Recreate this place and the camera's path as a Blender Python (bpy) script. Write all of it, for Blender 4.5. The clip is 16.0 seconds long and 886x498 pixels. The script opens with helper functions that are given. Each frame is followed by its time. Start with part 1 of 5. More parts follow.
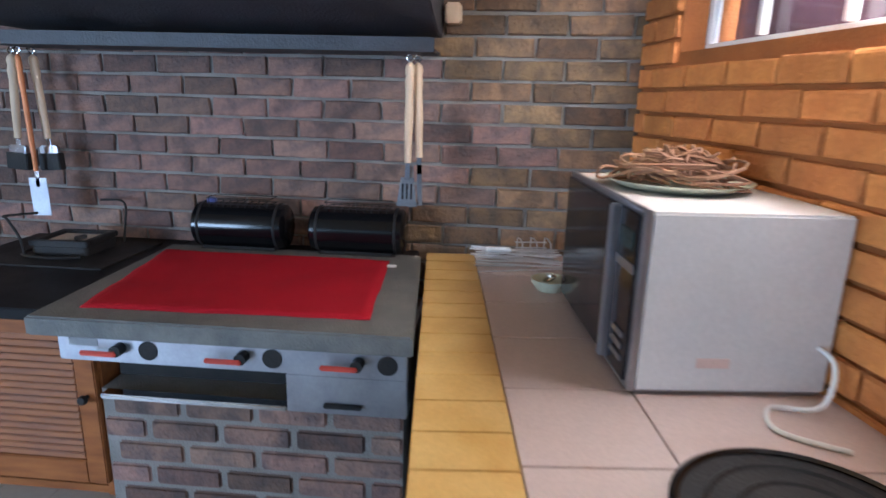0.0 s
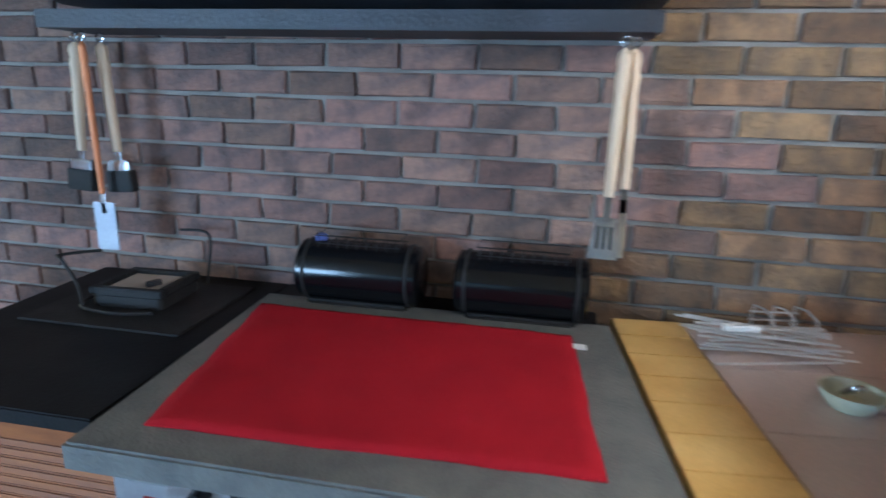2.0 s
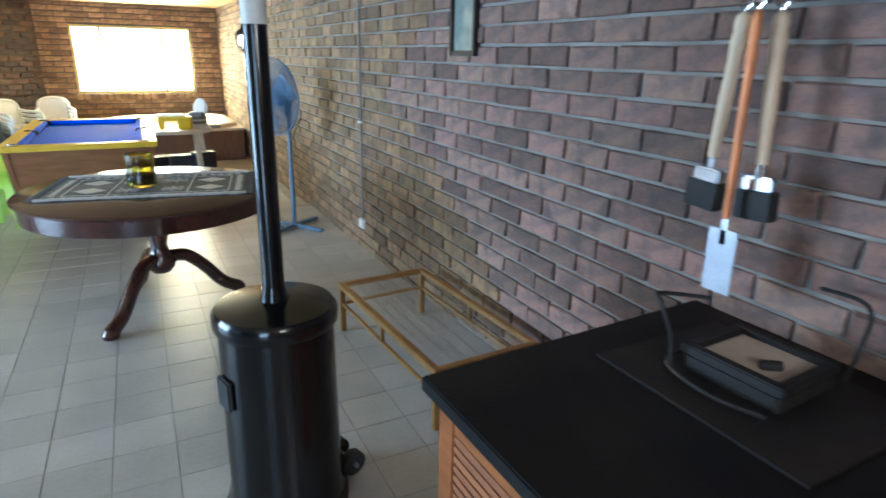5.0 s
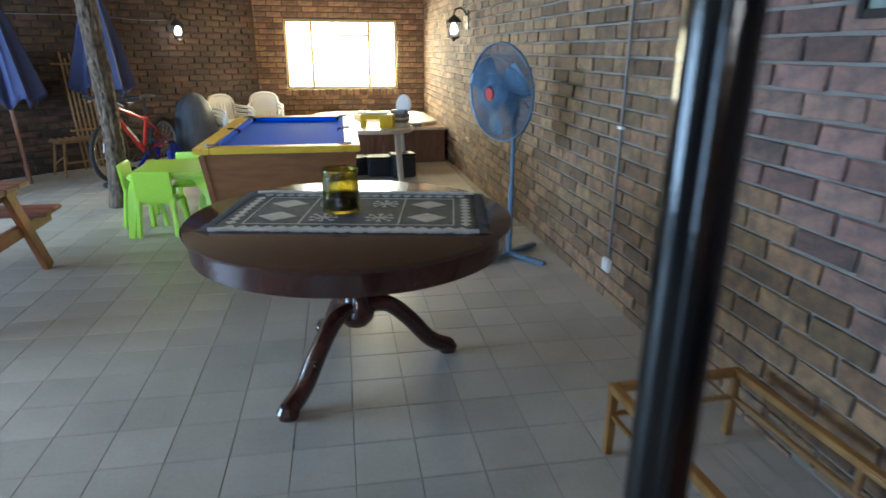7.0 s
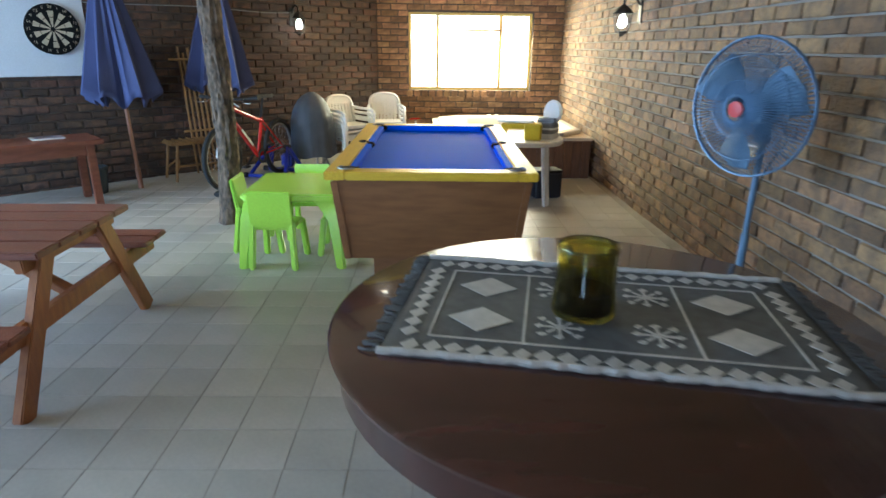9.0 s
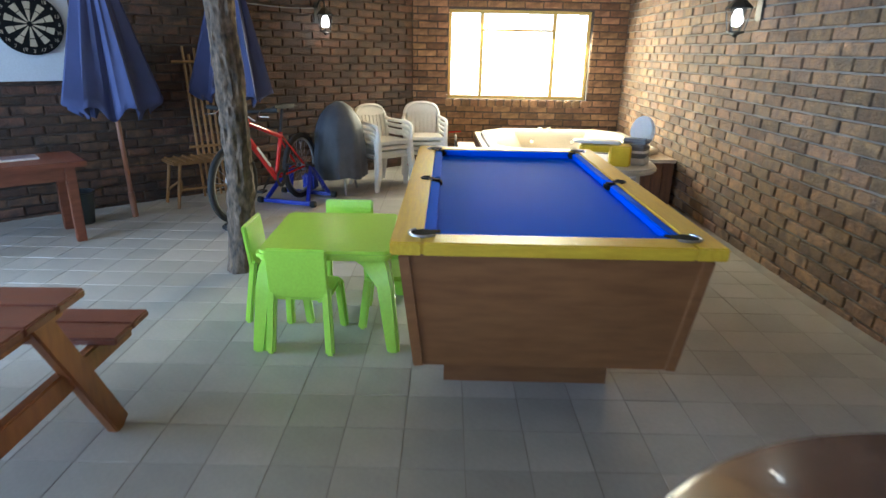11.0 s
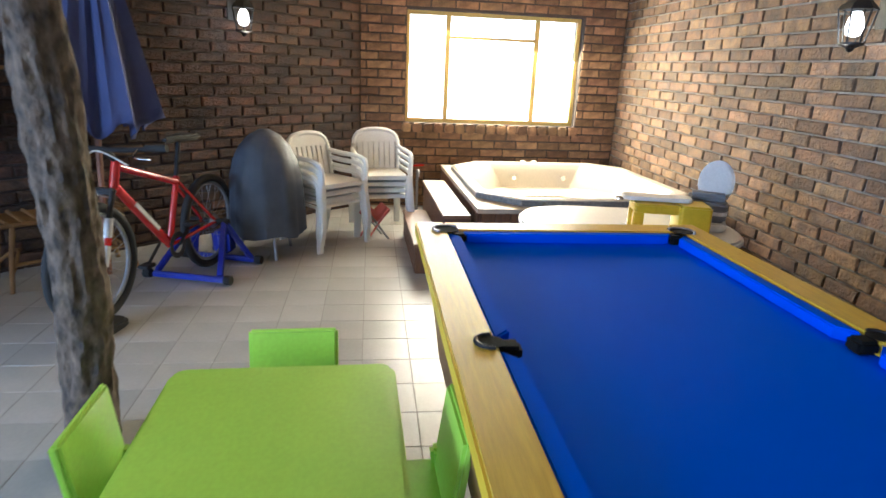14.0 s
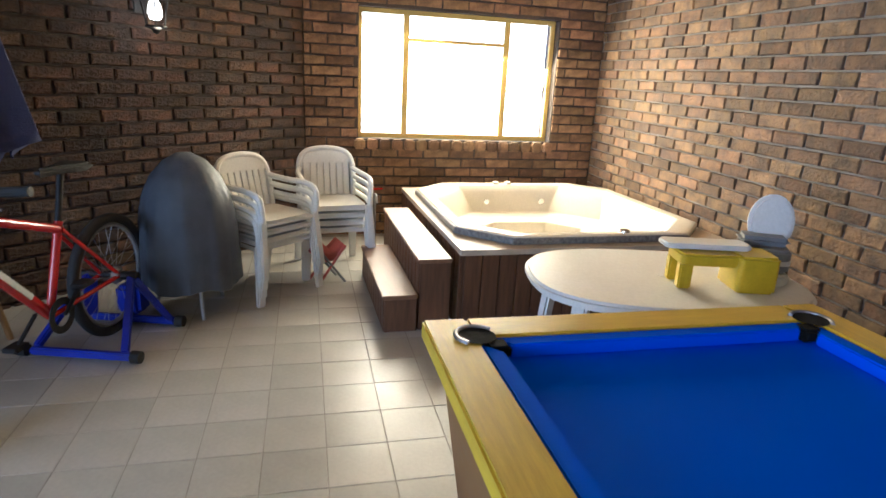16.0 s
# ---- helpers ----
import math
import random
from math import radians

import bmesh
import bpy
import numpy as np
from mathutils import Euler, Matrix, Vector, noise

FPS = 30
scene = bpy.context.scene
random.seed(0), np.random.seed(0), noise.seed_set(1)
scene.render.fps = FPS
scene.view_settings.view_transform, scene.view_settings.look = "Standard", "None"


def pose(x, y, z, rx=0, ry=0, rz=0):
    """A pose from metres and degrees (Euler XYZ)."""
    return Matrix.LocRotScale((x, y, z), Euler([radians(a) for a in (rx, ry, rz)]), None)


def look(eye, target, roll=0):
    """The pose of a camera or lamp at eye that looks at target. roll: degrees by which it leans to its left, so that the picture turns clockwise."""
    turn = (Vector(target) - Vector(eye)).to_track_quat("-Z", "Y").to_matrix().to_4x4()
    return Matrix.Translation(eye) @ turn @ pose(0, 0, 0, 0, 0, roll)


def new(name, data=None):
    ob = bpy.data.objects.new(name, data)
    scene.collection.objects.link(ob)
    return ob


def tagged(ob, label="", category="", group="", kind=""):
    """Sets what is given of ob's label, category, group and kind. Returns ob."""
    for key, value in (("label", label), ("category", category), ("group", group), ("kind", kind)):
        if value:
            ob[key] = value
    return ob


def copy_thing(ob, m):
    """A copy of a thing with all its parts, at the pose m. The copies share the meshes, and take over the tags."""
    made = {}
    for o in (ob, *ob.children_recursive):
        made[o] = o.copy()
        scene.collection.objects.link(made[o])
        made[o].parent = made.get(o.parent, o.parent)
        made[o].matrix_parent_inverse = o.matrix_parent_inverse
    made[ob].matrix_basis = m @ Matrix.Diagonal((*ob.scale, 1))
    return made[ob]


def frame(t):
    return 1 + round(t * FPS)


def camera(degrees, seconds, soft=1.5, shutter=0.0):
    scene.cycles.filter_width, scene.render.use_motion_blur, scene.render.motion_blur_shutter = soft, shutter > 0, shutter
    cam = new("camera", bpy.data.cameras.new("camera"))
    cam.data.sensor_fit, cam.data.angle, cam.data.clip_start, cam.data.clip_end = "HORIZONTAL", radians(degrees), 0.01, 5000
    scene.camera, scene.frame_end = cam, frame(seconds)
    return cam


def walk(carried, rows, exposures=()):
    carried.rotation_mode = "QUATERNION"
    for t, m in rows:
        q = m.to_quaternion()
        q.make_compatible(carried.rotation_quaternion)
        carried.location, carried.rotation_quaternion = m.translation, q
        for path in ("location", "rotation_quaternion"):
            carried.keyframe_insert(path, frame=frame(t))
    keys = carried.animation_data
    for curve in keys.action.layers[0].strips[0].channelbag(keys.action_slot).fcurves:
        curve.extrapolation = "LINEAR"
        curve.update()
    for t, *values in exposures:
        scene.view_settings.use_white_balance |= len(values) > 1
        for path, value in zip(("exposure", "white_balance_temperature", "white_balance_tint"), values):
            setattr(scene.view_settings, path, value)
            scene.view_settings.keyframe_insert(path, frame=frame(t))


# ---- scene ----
cam = camera(73.7, 16.0, shutter=0.6)
PATH = [
    (0, (-2.669, 2.365, 1.417), (-0.739, 2.526, 0.919), 1.5),
    (0.5, (-2.476, 2.506, 1.417), (-0.548, 2.689, 0.916), 1.6),
    (1, (-2.327, 2.636, 1.416), (-0.4, 2.823, 0.915), 1.6),
    (1.5, (-2.108, 2.749, 1.432), (-0.187, 2.979, 0.924), 1.5),
    (2, (-1.956, 2.854, 1.422), (-0.059, 3.222, 0.909), 1.6),
    (2.5, (-1.777, 3.006, 1.426), (0.045, 3.628, 0.88), 1.6),
    (3, (-1.666, 3.132, 1.478), (0.04, 3.987, 0.879), 1.0),
    (3.5, (-1.572, 3.246, 1.471), (-0.078, 4.425, 0.859), 0.8),
    (4, (-1.535, 3.304, 1.463), (-0.274, 4.727, 0.844), 1.0),
    (4.5, (-1.543, 3.349, 1.461), (-0.496, 4.934, 0.836), 1.1),
    (5, (-1.536, 3.455, 1.435), (-0.63, 5.124, 0.81), 1.2),
    (5.2, (-1.538, 3.529, 1.419), (-0.683, 5.226, 0.796), 1.6),
    (7.3, (-1.522, 4.803, 1.342), (-1.197, 6.669, 0.698), 0.3),
    (7.5, (-1.55, 4.871, 1.359), (-1.244, 6.738, 0.71), 0.5),
    (8, (-1.642, 5.174, 1.341), (-1.402, 7.05, 0.691), 0.7),
    (8.5, (-1.753, 5.488, 1.329), (-1.614, 7.375, 0.68), 0.7),
    (9, (-1.868, 5.74, 1.326), (-1.792, 7.63, 0.678), 0.7),
    (9.5, (-1.967, 5.996, 1.316), (-1.922, 7.889, 0.672), 0.7),
    (11.8, (-2.361, 7.316, 1.302), (-2.302, 9.213, 0.671), 1.6),
    (12, (-2.397, 7.442, 1.278), (-2.326, 9.342, 0.657), 1.7),
    (12.5, (-2.404, 7.704, 1.288), (-2.317, 9.605, 0.671), 1.7),
    (13, (-2.445, 7.972, 1.262), (-2.302, 9.873, 0.659), 2.1),
    (13.5, (-2.471, 8.202, 1.268), (-2.255, 10.099, 0.673), 2.4),
    (14, (-2.475, 8.394, 1.278), (-2.181, 10.282, 0.688), 2.5),
    (14.5, (-2.471, 8.582, 1.292), (-2.114, 10.461, 0.707), 2.5),
    (15, (-2.548, 8.824, 1.278), (-2.124, 10.694, 0.707), 2.8),
    (15.5, (-2.567, 9.015, 1.283), (-2.094, 10.873, 0.713), 2.8),
    (16, (-2.54, 9.193, 1.275), (-2.046, 11.048, 0.713), 2.9),
]
walk(cam, [(t, look(eye, target, roll)) for t, eye, target, roll in PATH], exposures=[(0, 0.6, 4950, 8), (2.5, 0.9, 4500, -3), (3.5, 1.1, 4600, -5), (4.5, 1.0, 4800, -2), (5.2, 0.9, 4900, 0), (7.5, 0.32, 4850, 2), (9.5, 0.5, 4800, 2), (12.5, 0.15, 4700, 10), (14, 0.2, 4700, 11), (16, -0.12, 4800, 12)])

# ---- world and large lights ----
world = bpy.data.worlds.new("sky")
scene.world = world
world.use_nodes = True
sky = world.node_tree.nodes.new("ShaderNodeTexSky")
sky.sky_type, sky.sun_disc = "NISHITA", False
sky.sun_elevation, sky.sun_rotation = radians(48), radians(20)
world.node_tree.links.new(sky.outputs[0], world.node_tree.nodes["Background"].inputs[0])
world.node_tree.nodes["Background"].inputs[1].default_value = 0.1


def lamp(name, kind, m, power, col, sx=1.0, sy=1.0, radius=0.05):
    d = bpy.data.lights.new(name, kind)
    d.energy, d.color = power, col
    if kind == "AREA":
        d.shape, d.size, d.size_y = "RECTANGLE", sx, sy
    if kind == "POINT":
        d.shadow_soft_size = radius
    ob = new(name, d)
    ob.matrix_world = m
    return ob


# daylight through the far window and the open side, and an added kitchen fill
lamp("window_daylight", "AREA", look((-1.2, 14.12, 1.3), (-1.35, 12.6, 0.4)), 165, (1.0, 0.75, 0.38), 1.55, 0.95)
lamp("open_side_daylight", "AREA", look((-6.95, 7.6, 1.15), (-1.0, 7.8, 1.35)), 255, (0.76, 0.88, 1.0), 3.0, 1.7)
lamp("back_door_daylight", "AREA", look((-4.1, 0.3, 1.1), (-0.6, 5.2, 1.3)), 72, (0.74, 0.86, 1.0), 1.7, 1.8)
# warm fill added in front of the closed blind to brighten counter and wall
lamp("kitchen_warm_fill", "AREA", look((-1.0, 1.42, 1.82), (-0.9, 3.0, 0.9)), 30, (1.0, 0.82, 0.66), 1.2, 0.34)


# ---- materials ----
def mat(name, col, col2=None, rough=0.6, metal=0.0, scale=8.0, bump=0.15, fine=90.0, mix_at=0.5, stretch=(1, 1, 1), coat=0.0, spread=0.0, rand=None, trans=0.0, sheen=0.0, spec=0.5):
    m = bpy.data.materials.new(name)
    m.use_nodes = True
    nt = m.node_tree
    N, K = nt.nodes, nt.links
    b = N["Principled BSDF"]
    b.inputs["Roughness"].default_value, b.inputs["Metallic"].default_value = rough, metal
    b.inputs["Coat Weight"].default_value = coat
    b.inputs["Transmission Weight"].default_value = trans
    b.inputs["Sheen Weight"].default_value = sheen
    b.inputs["Specular IOR Level"].default_value = spec
    co = N.new("ShaderNodeTexCoord")
    mp = N.new("ShaderNodeMapping")
    mp.inputs["Scale"].default_value = stretch
    K.new(co.outputs["Object"], mp.inputs[0])
    big, small = N.new("ShaderNodeTexNoise"), N.new("ShaderNodeTexNoise")
    big.inputs["Scale"].default_value, big.inputs["Detail"].default_value = scale, 4
    small.inputs["Scale"].default_value, small.inputs["Detail"].default_value = fine, 3
    K.new(mp.outputs[0], big.inputs["Vector"])
    K.new(mp.outputs[0], small.inputs["Vector"])
    ramp = N.new("ShaderNodeValToRGB")
    c2 = col2 or tuple(c * 0.75 for c in col)
    ramp.color_ramp.elements[0].position, ramp.color_ramp.elements[1].position = mix_at - 0.2, mix_at + 0.2
    ramp.color_ramp.elements[0].color, ramp.color_ramp.elements[1].color = (*c2, 1), (*col, 1)
    K.new(big.outputs[0], ramp.inputs[0])
    last = ramp.outputs[0]
    if spread:
        src = N.new("ShaderNodeObjectInfo").outputs["Random"] if rand == "object" else N.new("ShaderNodeNewGeometry").outputs["Random Per Island"]
        hsv = N.new("ShaderNodeHueSaturation")
        mr = N.new("ShaderNodeMapRange")
        mr.inputs[3].default_value, mr.inputs[4].default_value = 1 - spread, 1 + spread
        K.new(src, mr.inputs[0])
        K.new(mr.outputs[0], hsv.inputs["Value"])
        wob = N.new("ShaderNodeMath")
        wob.operation = "MULTIPLY_ADD"
        wob.inputs[1].default_value, wob.inputs[2].default_value = 7.31, 0.0
        fr = N.new("ShaderNodeMath")
        fr.operation = "FRACT"
        hm = N.new("ShaderNodeMapRange")
        hm.inputs[3].default_value, hm.inputs[4].default_value = 0.5 - spread * 0.025, 0.5 + spread * 0.022
        K.new(src, wob.inputs[0])
        K.new(wob.outputs[0], fr.inputs[0])
        K.new(fr.outputs[0], hm.inputs[0])
        K.new(hm.outputs[0], hsv.inputs["Hue"])
        K.new(last, hsv.inputs["Color"])
        last = hsv.outputs[0]
    gr = N.new("ShaderNodeMix")
    gr.data_type, gr.blend_type = "RGBA", "MULTIPLY"
    gr.inputs[0].default_value = 0.22
    K.new(last, gr.inputs[6])
    K.new(small.outputs[0], gr.inputs[7])
    K.new(gr.outputs[2], b.inputs["Base Color"])
    if bump:
        bp = N.new("ShaderNodeBump")
        bp.inputs["Strength"].default_value, bp.inputs["Distance"].default_value = bump, 0.01
        K.new(small.outputs[0], bp.inputs["Height"])
        K.new(bp.outputs[0], b.inputs["Normal"])
    rr = N.new("ShaderNodeMapRange")
    rr.inputs[3].default_value, rr.inputs[4].default_value = rough * 0.8, min(1, rough * 1.25)
    K.new(big.outputs[0], rr.inputs[0])
    K.new(rr.outputs[0], b.inputs["Roughness"])
    return m


def glow(name, col, strength):
    m = bpy.data.materials.new(name)
    m.use_nodes = True
    b = m.node_tree.nodes["Principled BSDF"]
    b.inputs["Base Color"].default_value = (*col, 1)
    b.inputs["Emission Color"].default_value = (*col, 1)
    b.inputs["Emission Strength"].default_value = strength
    return m


def glass(name, col=(1, 1, 1), rough=0.02):
    m = bpy.data.materials.new(name)
    m.use_nodes = True
    b = m.node_tree.nodes["Principled BSDF"]
    b.inputs["Base Color"].default_value = (*col, 1)
    b.inputs["Transmission Weight"].default_value = 1
    b.inputs["Roughness"].default_value = rough
    return m


def brick_mats(name, col, dark, spread=0.45, burnt=0.75):
    """Brick in two copies, one varied by object and one by piece; burnt darkens patches of each brick."""
    pair = [mat(name, col, dark, 0.85, scale=15, bump=0.8, fine=60, mix_at=0.45, spread=spread, rand=r) for r in ("object", "island")]
    for m in pair:
        nt = m.node_tree
        N, K = nt.nodes, nt.links
        b = N["Principled BSDF"]
        src = b.inputs["Base Color"].links[0].from_socket
        co = N.new("ShaderNodeNewGeometry")
        patch = N.new("ShaderNodeTexNoise")
        patch.inputs["Scale"].default_value, patch.inputs["Detail"].default_value = 6.5, 5
        K.new(co.outputs["Position"], patch.inputs["Vector"])
        edge = N.new("ShaderNodeMapRange")
        edge.inputs[1].default_value, edge.inputs[2].default_value = 0.54, 0.66
        edge.inputs[3].default_value, edge.inputs[4].default_value = 0.0, burnt
        K.new(patch.outputs[0], edge.inputs[0])
        mix = N.new("ShaderNodeMix")
        mix.data_type = "RGBA"
        mix.inputs[7].default_value = (*[0.45 * d + 0.008 for d in dark], 1)
        K.new(edge.outputs[0], mix.inputs[0])
        K.new(src, mix.inputs[6])
        K.new(mix.outputs[2], b.inputs["Base Color"])
    return pair


BR_W = brick_mats("plum_brick", (0.25, 0.15, 0.115), (0.10, 0.075, 0.074), 0.42, 0.6)
BR_FAR = brick_mats("tan_brick", (0.29, 0.175, 0.085), (0.14, 0.082, 0.046), 0.4, 0.45)
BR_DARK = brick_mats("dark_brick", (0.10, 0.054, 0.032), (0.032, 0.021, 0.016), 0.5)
BR_FARSIDE = brick_mats("brown_mixed_brick", (0.255, 0.157, 0.08), (0.10, 0.068, 0.047), 0.42, 0.55)[1]
BR_OR = brick_mats("orange_painted_brick", (0.62, 0.25, 0.06), (0.48, 0.17, 0.04), 0.15, 0.0)
MORTAR = mat("grey_mortar", (0.31, 0.29, 0.265), (0.19, 0.175, 0.16), 0.95, scale=5, bump=0.6, fine=140)
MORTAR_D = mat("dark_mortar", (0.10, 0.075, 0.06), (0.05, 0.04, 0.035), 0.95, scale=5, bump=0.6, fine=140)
MORTAR_O = mat("orange_mortar", (0.40, 0.14, 0.03), (0.26, 0.09, 0.02), 0.9, scale=5, bump=0.5)
TILE = [mat("floor_tile", (0.47, 0.455, 0.43), (0.38, 0.37, 0.345), 0.33, scale=3, bump=0.04, fine=60, spread=0.095, rand=r) for r in ("object", "island")]
GROUT = mat("grout", (0.38, 0.36, 0.33), None, 0.9)
PINE = mat("pine_ceiling", (0.74, 0.56, 0.32), (0.62, 0.44, 0.23), 0.5, scale=3, stretch=(1, 12, 1))
PLAIN = mat("plain_plaster", (0.42, 0.38, 0.34), (0.34, 0.31, 0.28), 0.9)
STEEL = mat("brushed_steel", (0.5, 0.5, 0.53), (0.3, 0.3, 0.33), 0.38, 0.9, scale=4, bump=0.05)
CHROME = mat("chrome", (0.75, 0.75, 0.77), None, 0.15, 1.0, bump=0)
BLACKP = mat("black_enamel", (0.006, 0.006, 0.007), None, 0.14, bump=0.02, spec=0.35)
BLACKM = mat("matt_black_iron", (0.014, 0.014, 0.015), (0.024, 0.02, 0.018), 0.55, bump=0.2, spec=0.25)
SOOT = mat("sooty_hood", (0.05, 0.055, 0.07), (0.018, 0.018, 0.022), 0.5, scale=5, bump=0.3)
SLAB = mat("grey_stone_slab", (0.17, 0.165, 0.15), (0.10, 0.10, 0.095), 0.55, scale=14, bump=0.4, fine=120)
GRANITE = mat("black_slate_top", (0.008, 0.008, 0.010), (0.015, 0.014, 0.014), 0.5, scale=4, bump=0.1, spec=0.13)
RED = mat("red_felt_cloth", (0.40, 0.01, 0.02), (0.32, 0.007, 0.016), 0.95, scale=6, bump=0.5, fine=300, spec=0.1)
WOODO = mat("orange_varnished_wood", (0.36, 0.13, 0.035), (0.22, 0.072, 0.02), 0.5, scale=5, stretch=(6, 1, 6), bump=0.1, spec=0.25)
HANDLE = mat("pale_beech_handle", (0.68, 0.54, 0.38), (0.58, 0.43, 0.29), 0.5, scale=8, stretch=(5, 5, 1))
COPPER = mat("copper_handle", (0.55, 0.2, 0.07), None, 0.4, 0.3)
YELT = mat("yellow_glazed_tile", (0.74, 0.50, 0.17), (0.60, 0.36, 0.09), 0.4, scale=7, bump=0.08)
PINKT = mat("pale_pink_tile", (0.62, 0.50, 0.46), (0.55, 0.44, 0.40), 0.4, scale=3, bump=0.04)
WHITE = mat("white_plastic", (0.85, 0.85, 0.83), (0.78, 0.78, 0.76), 0.4, scale=4, bump=0.03)
CREAM = mat("cream_enamel", (0.66, 0.63, 0.60), (0.6, 0.57, 0.54), 0.45, scale=3, bump=0.03)
WIRE = mat("bright_steel_wire", (0.78, 0.78, 0.78), (0.6, 0.6, 0.6), 0.35, 0.6, bump=0)
DARKG = mat("smoked_glass", (0.012, 0.012, 0.015), None, 0.1, bump=0)
TWIG = mat("dry_twig", (0.35, 0.19, 0.09), (0.2, 0.09, 0.05), 0.8)
MAHOG = mat("dark_mahogany", (0.06, 0.018, 0.013), (0.03, 0.010, 0.008), 0.2, scale=4, stretch=(1, 5, 1), bump=0.015, coat=0.4)
BRASS = mat("brass_tube", (0.5, 0.3, 0.1), (0.36, 0.2, 0.07), 0.35, 0.7, bump=0.03)
CLEAR = glass("clear_glass")
OLIVE = glass("olive_glass", (0.42, 0.38, 0.06), 0.05)
FANBLUE = mat("blue_grey_fan", (0.12, 0.2, 0.32), None, 0.4)
FANWIRE = mat("fan_wire", (0.16, 0.25, 0.40), None, 0.4, 0.3)
FANBLADE = mat("fan_blade", (0.16, 0.25, 0.38), None, 0.65)
OAK = mat("yellow_oak", (0.76, 0.53, 0.03), (0.62, 0.40, 0.02), 0.38, scale=7, stretch=(14, 1.2, 6), bump=0.1, fine=60, spec=0.25)
OAK_X = mat("yellow_oak_cross", (0.76, 0.53, 0.03), (0.62, 0.40, 0.02), 0.38, scale=7, stretch=(1.2, 14, 6), bump=0.1, fine=60, spec=0.25)
OAKB = mat("brown_oak_panel", (0.28, 0.13, 0.043), (0.21, 0.09, 0.03), 0.42, scale=4, stretch=(1.5, 1.5, 9), bump=0.06)
BAIZE = mat("blue_baize", (0.008, 0.12, 0.95), (0.006, 0.105, 0.9), 0.9, scale=2, bump=0.02, fine=400, spec=0.05)
BAIZED = mat("blue_cushion_cloth", (0.004, 0.07, 0.6), (0.004, 0.055, 0.5), 0.9, scale=3, bump=0.2, fine=300, spec=0.1)
LIME = mat("lime_plastic", (0.50, 0.79, 0.075), (0.46, 0.74, 0.065), 0.3, scale=3, bump=0.03)
BARK = mat("tree_bark", (0.19, 0.135, 0.09), (0.03, 0.022, 0.016), 0.95, scale=34, stretch=(1, 1, 0.55), bump=1.0, fine=45)
BLUEC = mat("slate_blue_canvas", (0.075, 0.09, 0.22), (0.05, 0.06, 0.15), 0.9, scale=3, bump=0.3, fine=200)
POLE = mat("brown_pole", (0.30, 0.14, 0.08), (0.2, 0.09, 0.05), 0.5)
REDWOOD = mat("red_brown_plank", (0.22, 0.075, 0.04), (0.14, 0.045, 0.025), 0.45, scale=5, stretch=(1.5, 12, 8), bump=0.15)
REDWOOD_L = mat("honey_pine_leg", (0.36, 0.14, 0.04), (0.25, 0.09, 0.03), 0.45, scale=5, stretch=(8, 8, 2), bump=0.1)
CANE = mat("cane", (0.32, 0.18, 0.06), (0.2, 0.11, 0.035), 0.6)
RUBBER = mat("black_rubber", (0.02, 0.02, 0.02), None, 0.8)
BIKERED = mat("red_bike_paint", (0.55, 0.02, 0.015), None, 0.22, bump=0, coat=0.5)
BIKEWH = mat("white_bike_paint", (0.75, 0.75, 0.76), None, 0.3, bump=0)
TRBLUE = mat("blue_trainer_paint", (0.015, 0.03, 0.42), None, 0.3, bump=0)
COVER = mat("grey_vinyl_cover", (0.095, 0.108, 0.135), (0.06, 0.068, 0.088), 0.6, scale=5, bump=0.25, fine=25)
PINK = mat("pink_fabric", (0.55, 0.14, 0.13), None, 0.7)
DECK = mat("dark_deck_wood", (0.16, 0.075, 0.035), (0.09, 0.04, 0.02), 0.5, scale=5, stretch=(9, 9, 1), bump=0.12)
# paler deck wood: the light falling on the step tops is in its colour
DECK_T = mat("lit_tread_wood", (0.28, 0.15, 0.08), (0.2, 0.1, 0.05), 0.45, scale=5, stretch=(9, 1, 9), bump=0.1)
ACRYL = mat("cream_acrylic", (0.84, 0.79, 0.68), (0.8, 0.75, 0.64), 0.18, scale=2, bump=0, coat=0.4)
STONEEDGE = mat("speckled_rim", (0.30, 0.29, 0.28), (0.12, 0.12, 0.12), 0.4, scale=60, bump=0.1)
YELLOW = mat("yellow_plastic", (0.80, 0.58, 0.01), None, 0.35, bump=0.02)
GREYP = mat("grey_plastic", (0.25, 0.25, 0.26), None, 0.5)
WINYEL = mat("yellow_window_paint", (0.70, 0.52, 0.14), (0.6, 0.42, 0.1), 0.5)
LAMPBLK = mat("black_lantern", (0.015, 0.015, 0.015), None, 0.5)
BULB = glow("lit_bulb", (1.0, 0.88, 0.68), 8)
BOARDW = mat("white_board", (0.68, 0.72, 0.78), (0.6, 0.64, 0.7), 0.6, scale=2)
DARTC = mat("dart_cream", (0.55, 0.46, 0.32), None, 0.9)
DARTB = mat("dart_black", (0.012, 0.012, 0.012), None, 0.9, spec=0.1)
RUGD = mat("charcoal_weave", (0.13, 0.135, 0.14), (0.085, 0.088, 0.092), 0.98, scale=30, bump=0.8, fine=260)
RUGL = mat("off_white_weave", (0.66, 0.64, 0.61), (0.52, 0.51, 0.49), 0.98, scale=30, bump=0.8, fine=260)
DARKFILL = mat("dark_brown_fill", (0.03, 0.015, 0.01), None, 0.9)
OUTSIDE = glow("bright_outdoors", (1.0, 0.98, 0.92), 5.0)
PICM = mat("picture_print", (0.30, 0.34, 0.28), (0.12, 0.16, 0.17), 0.4, scale=12, bump=0)


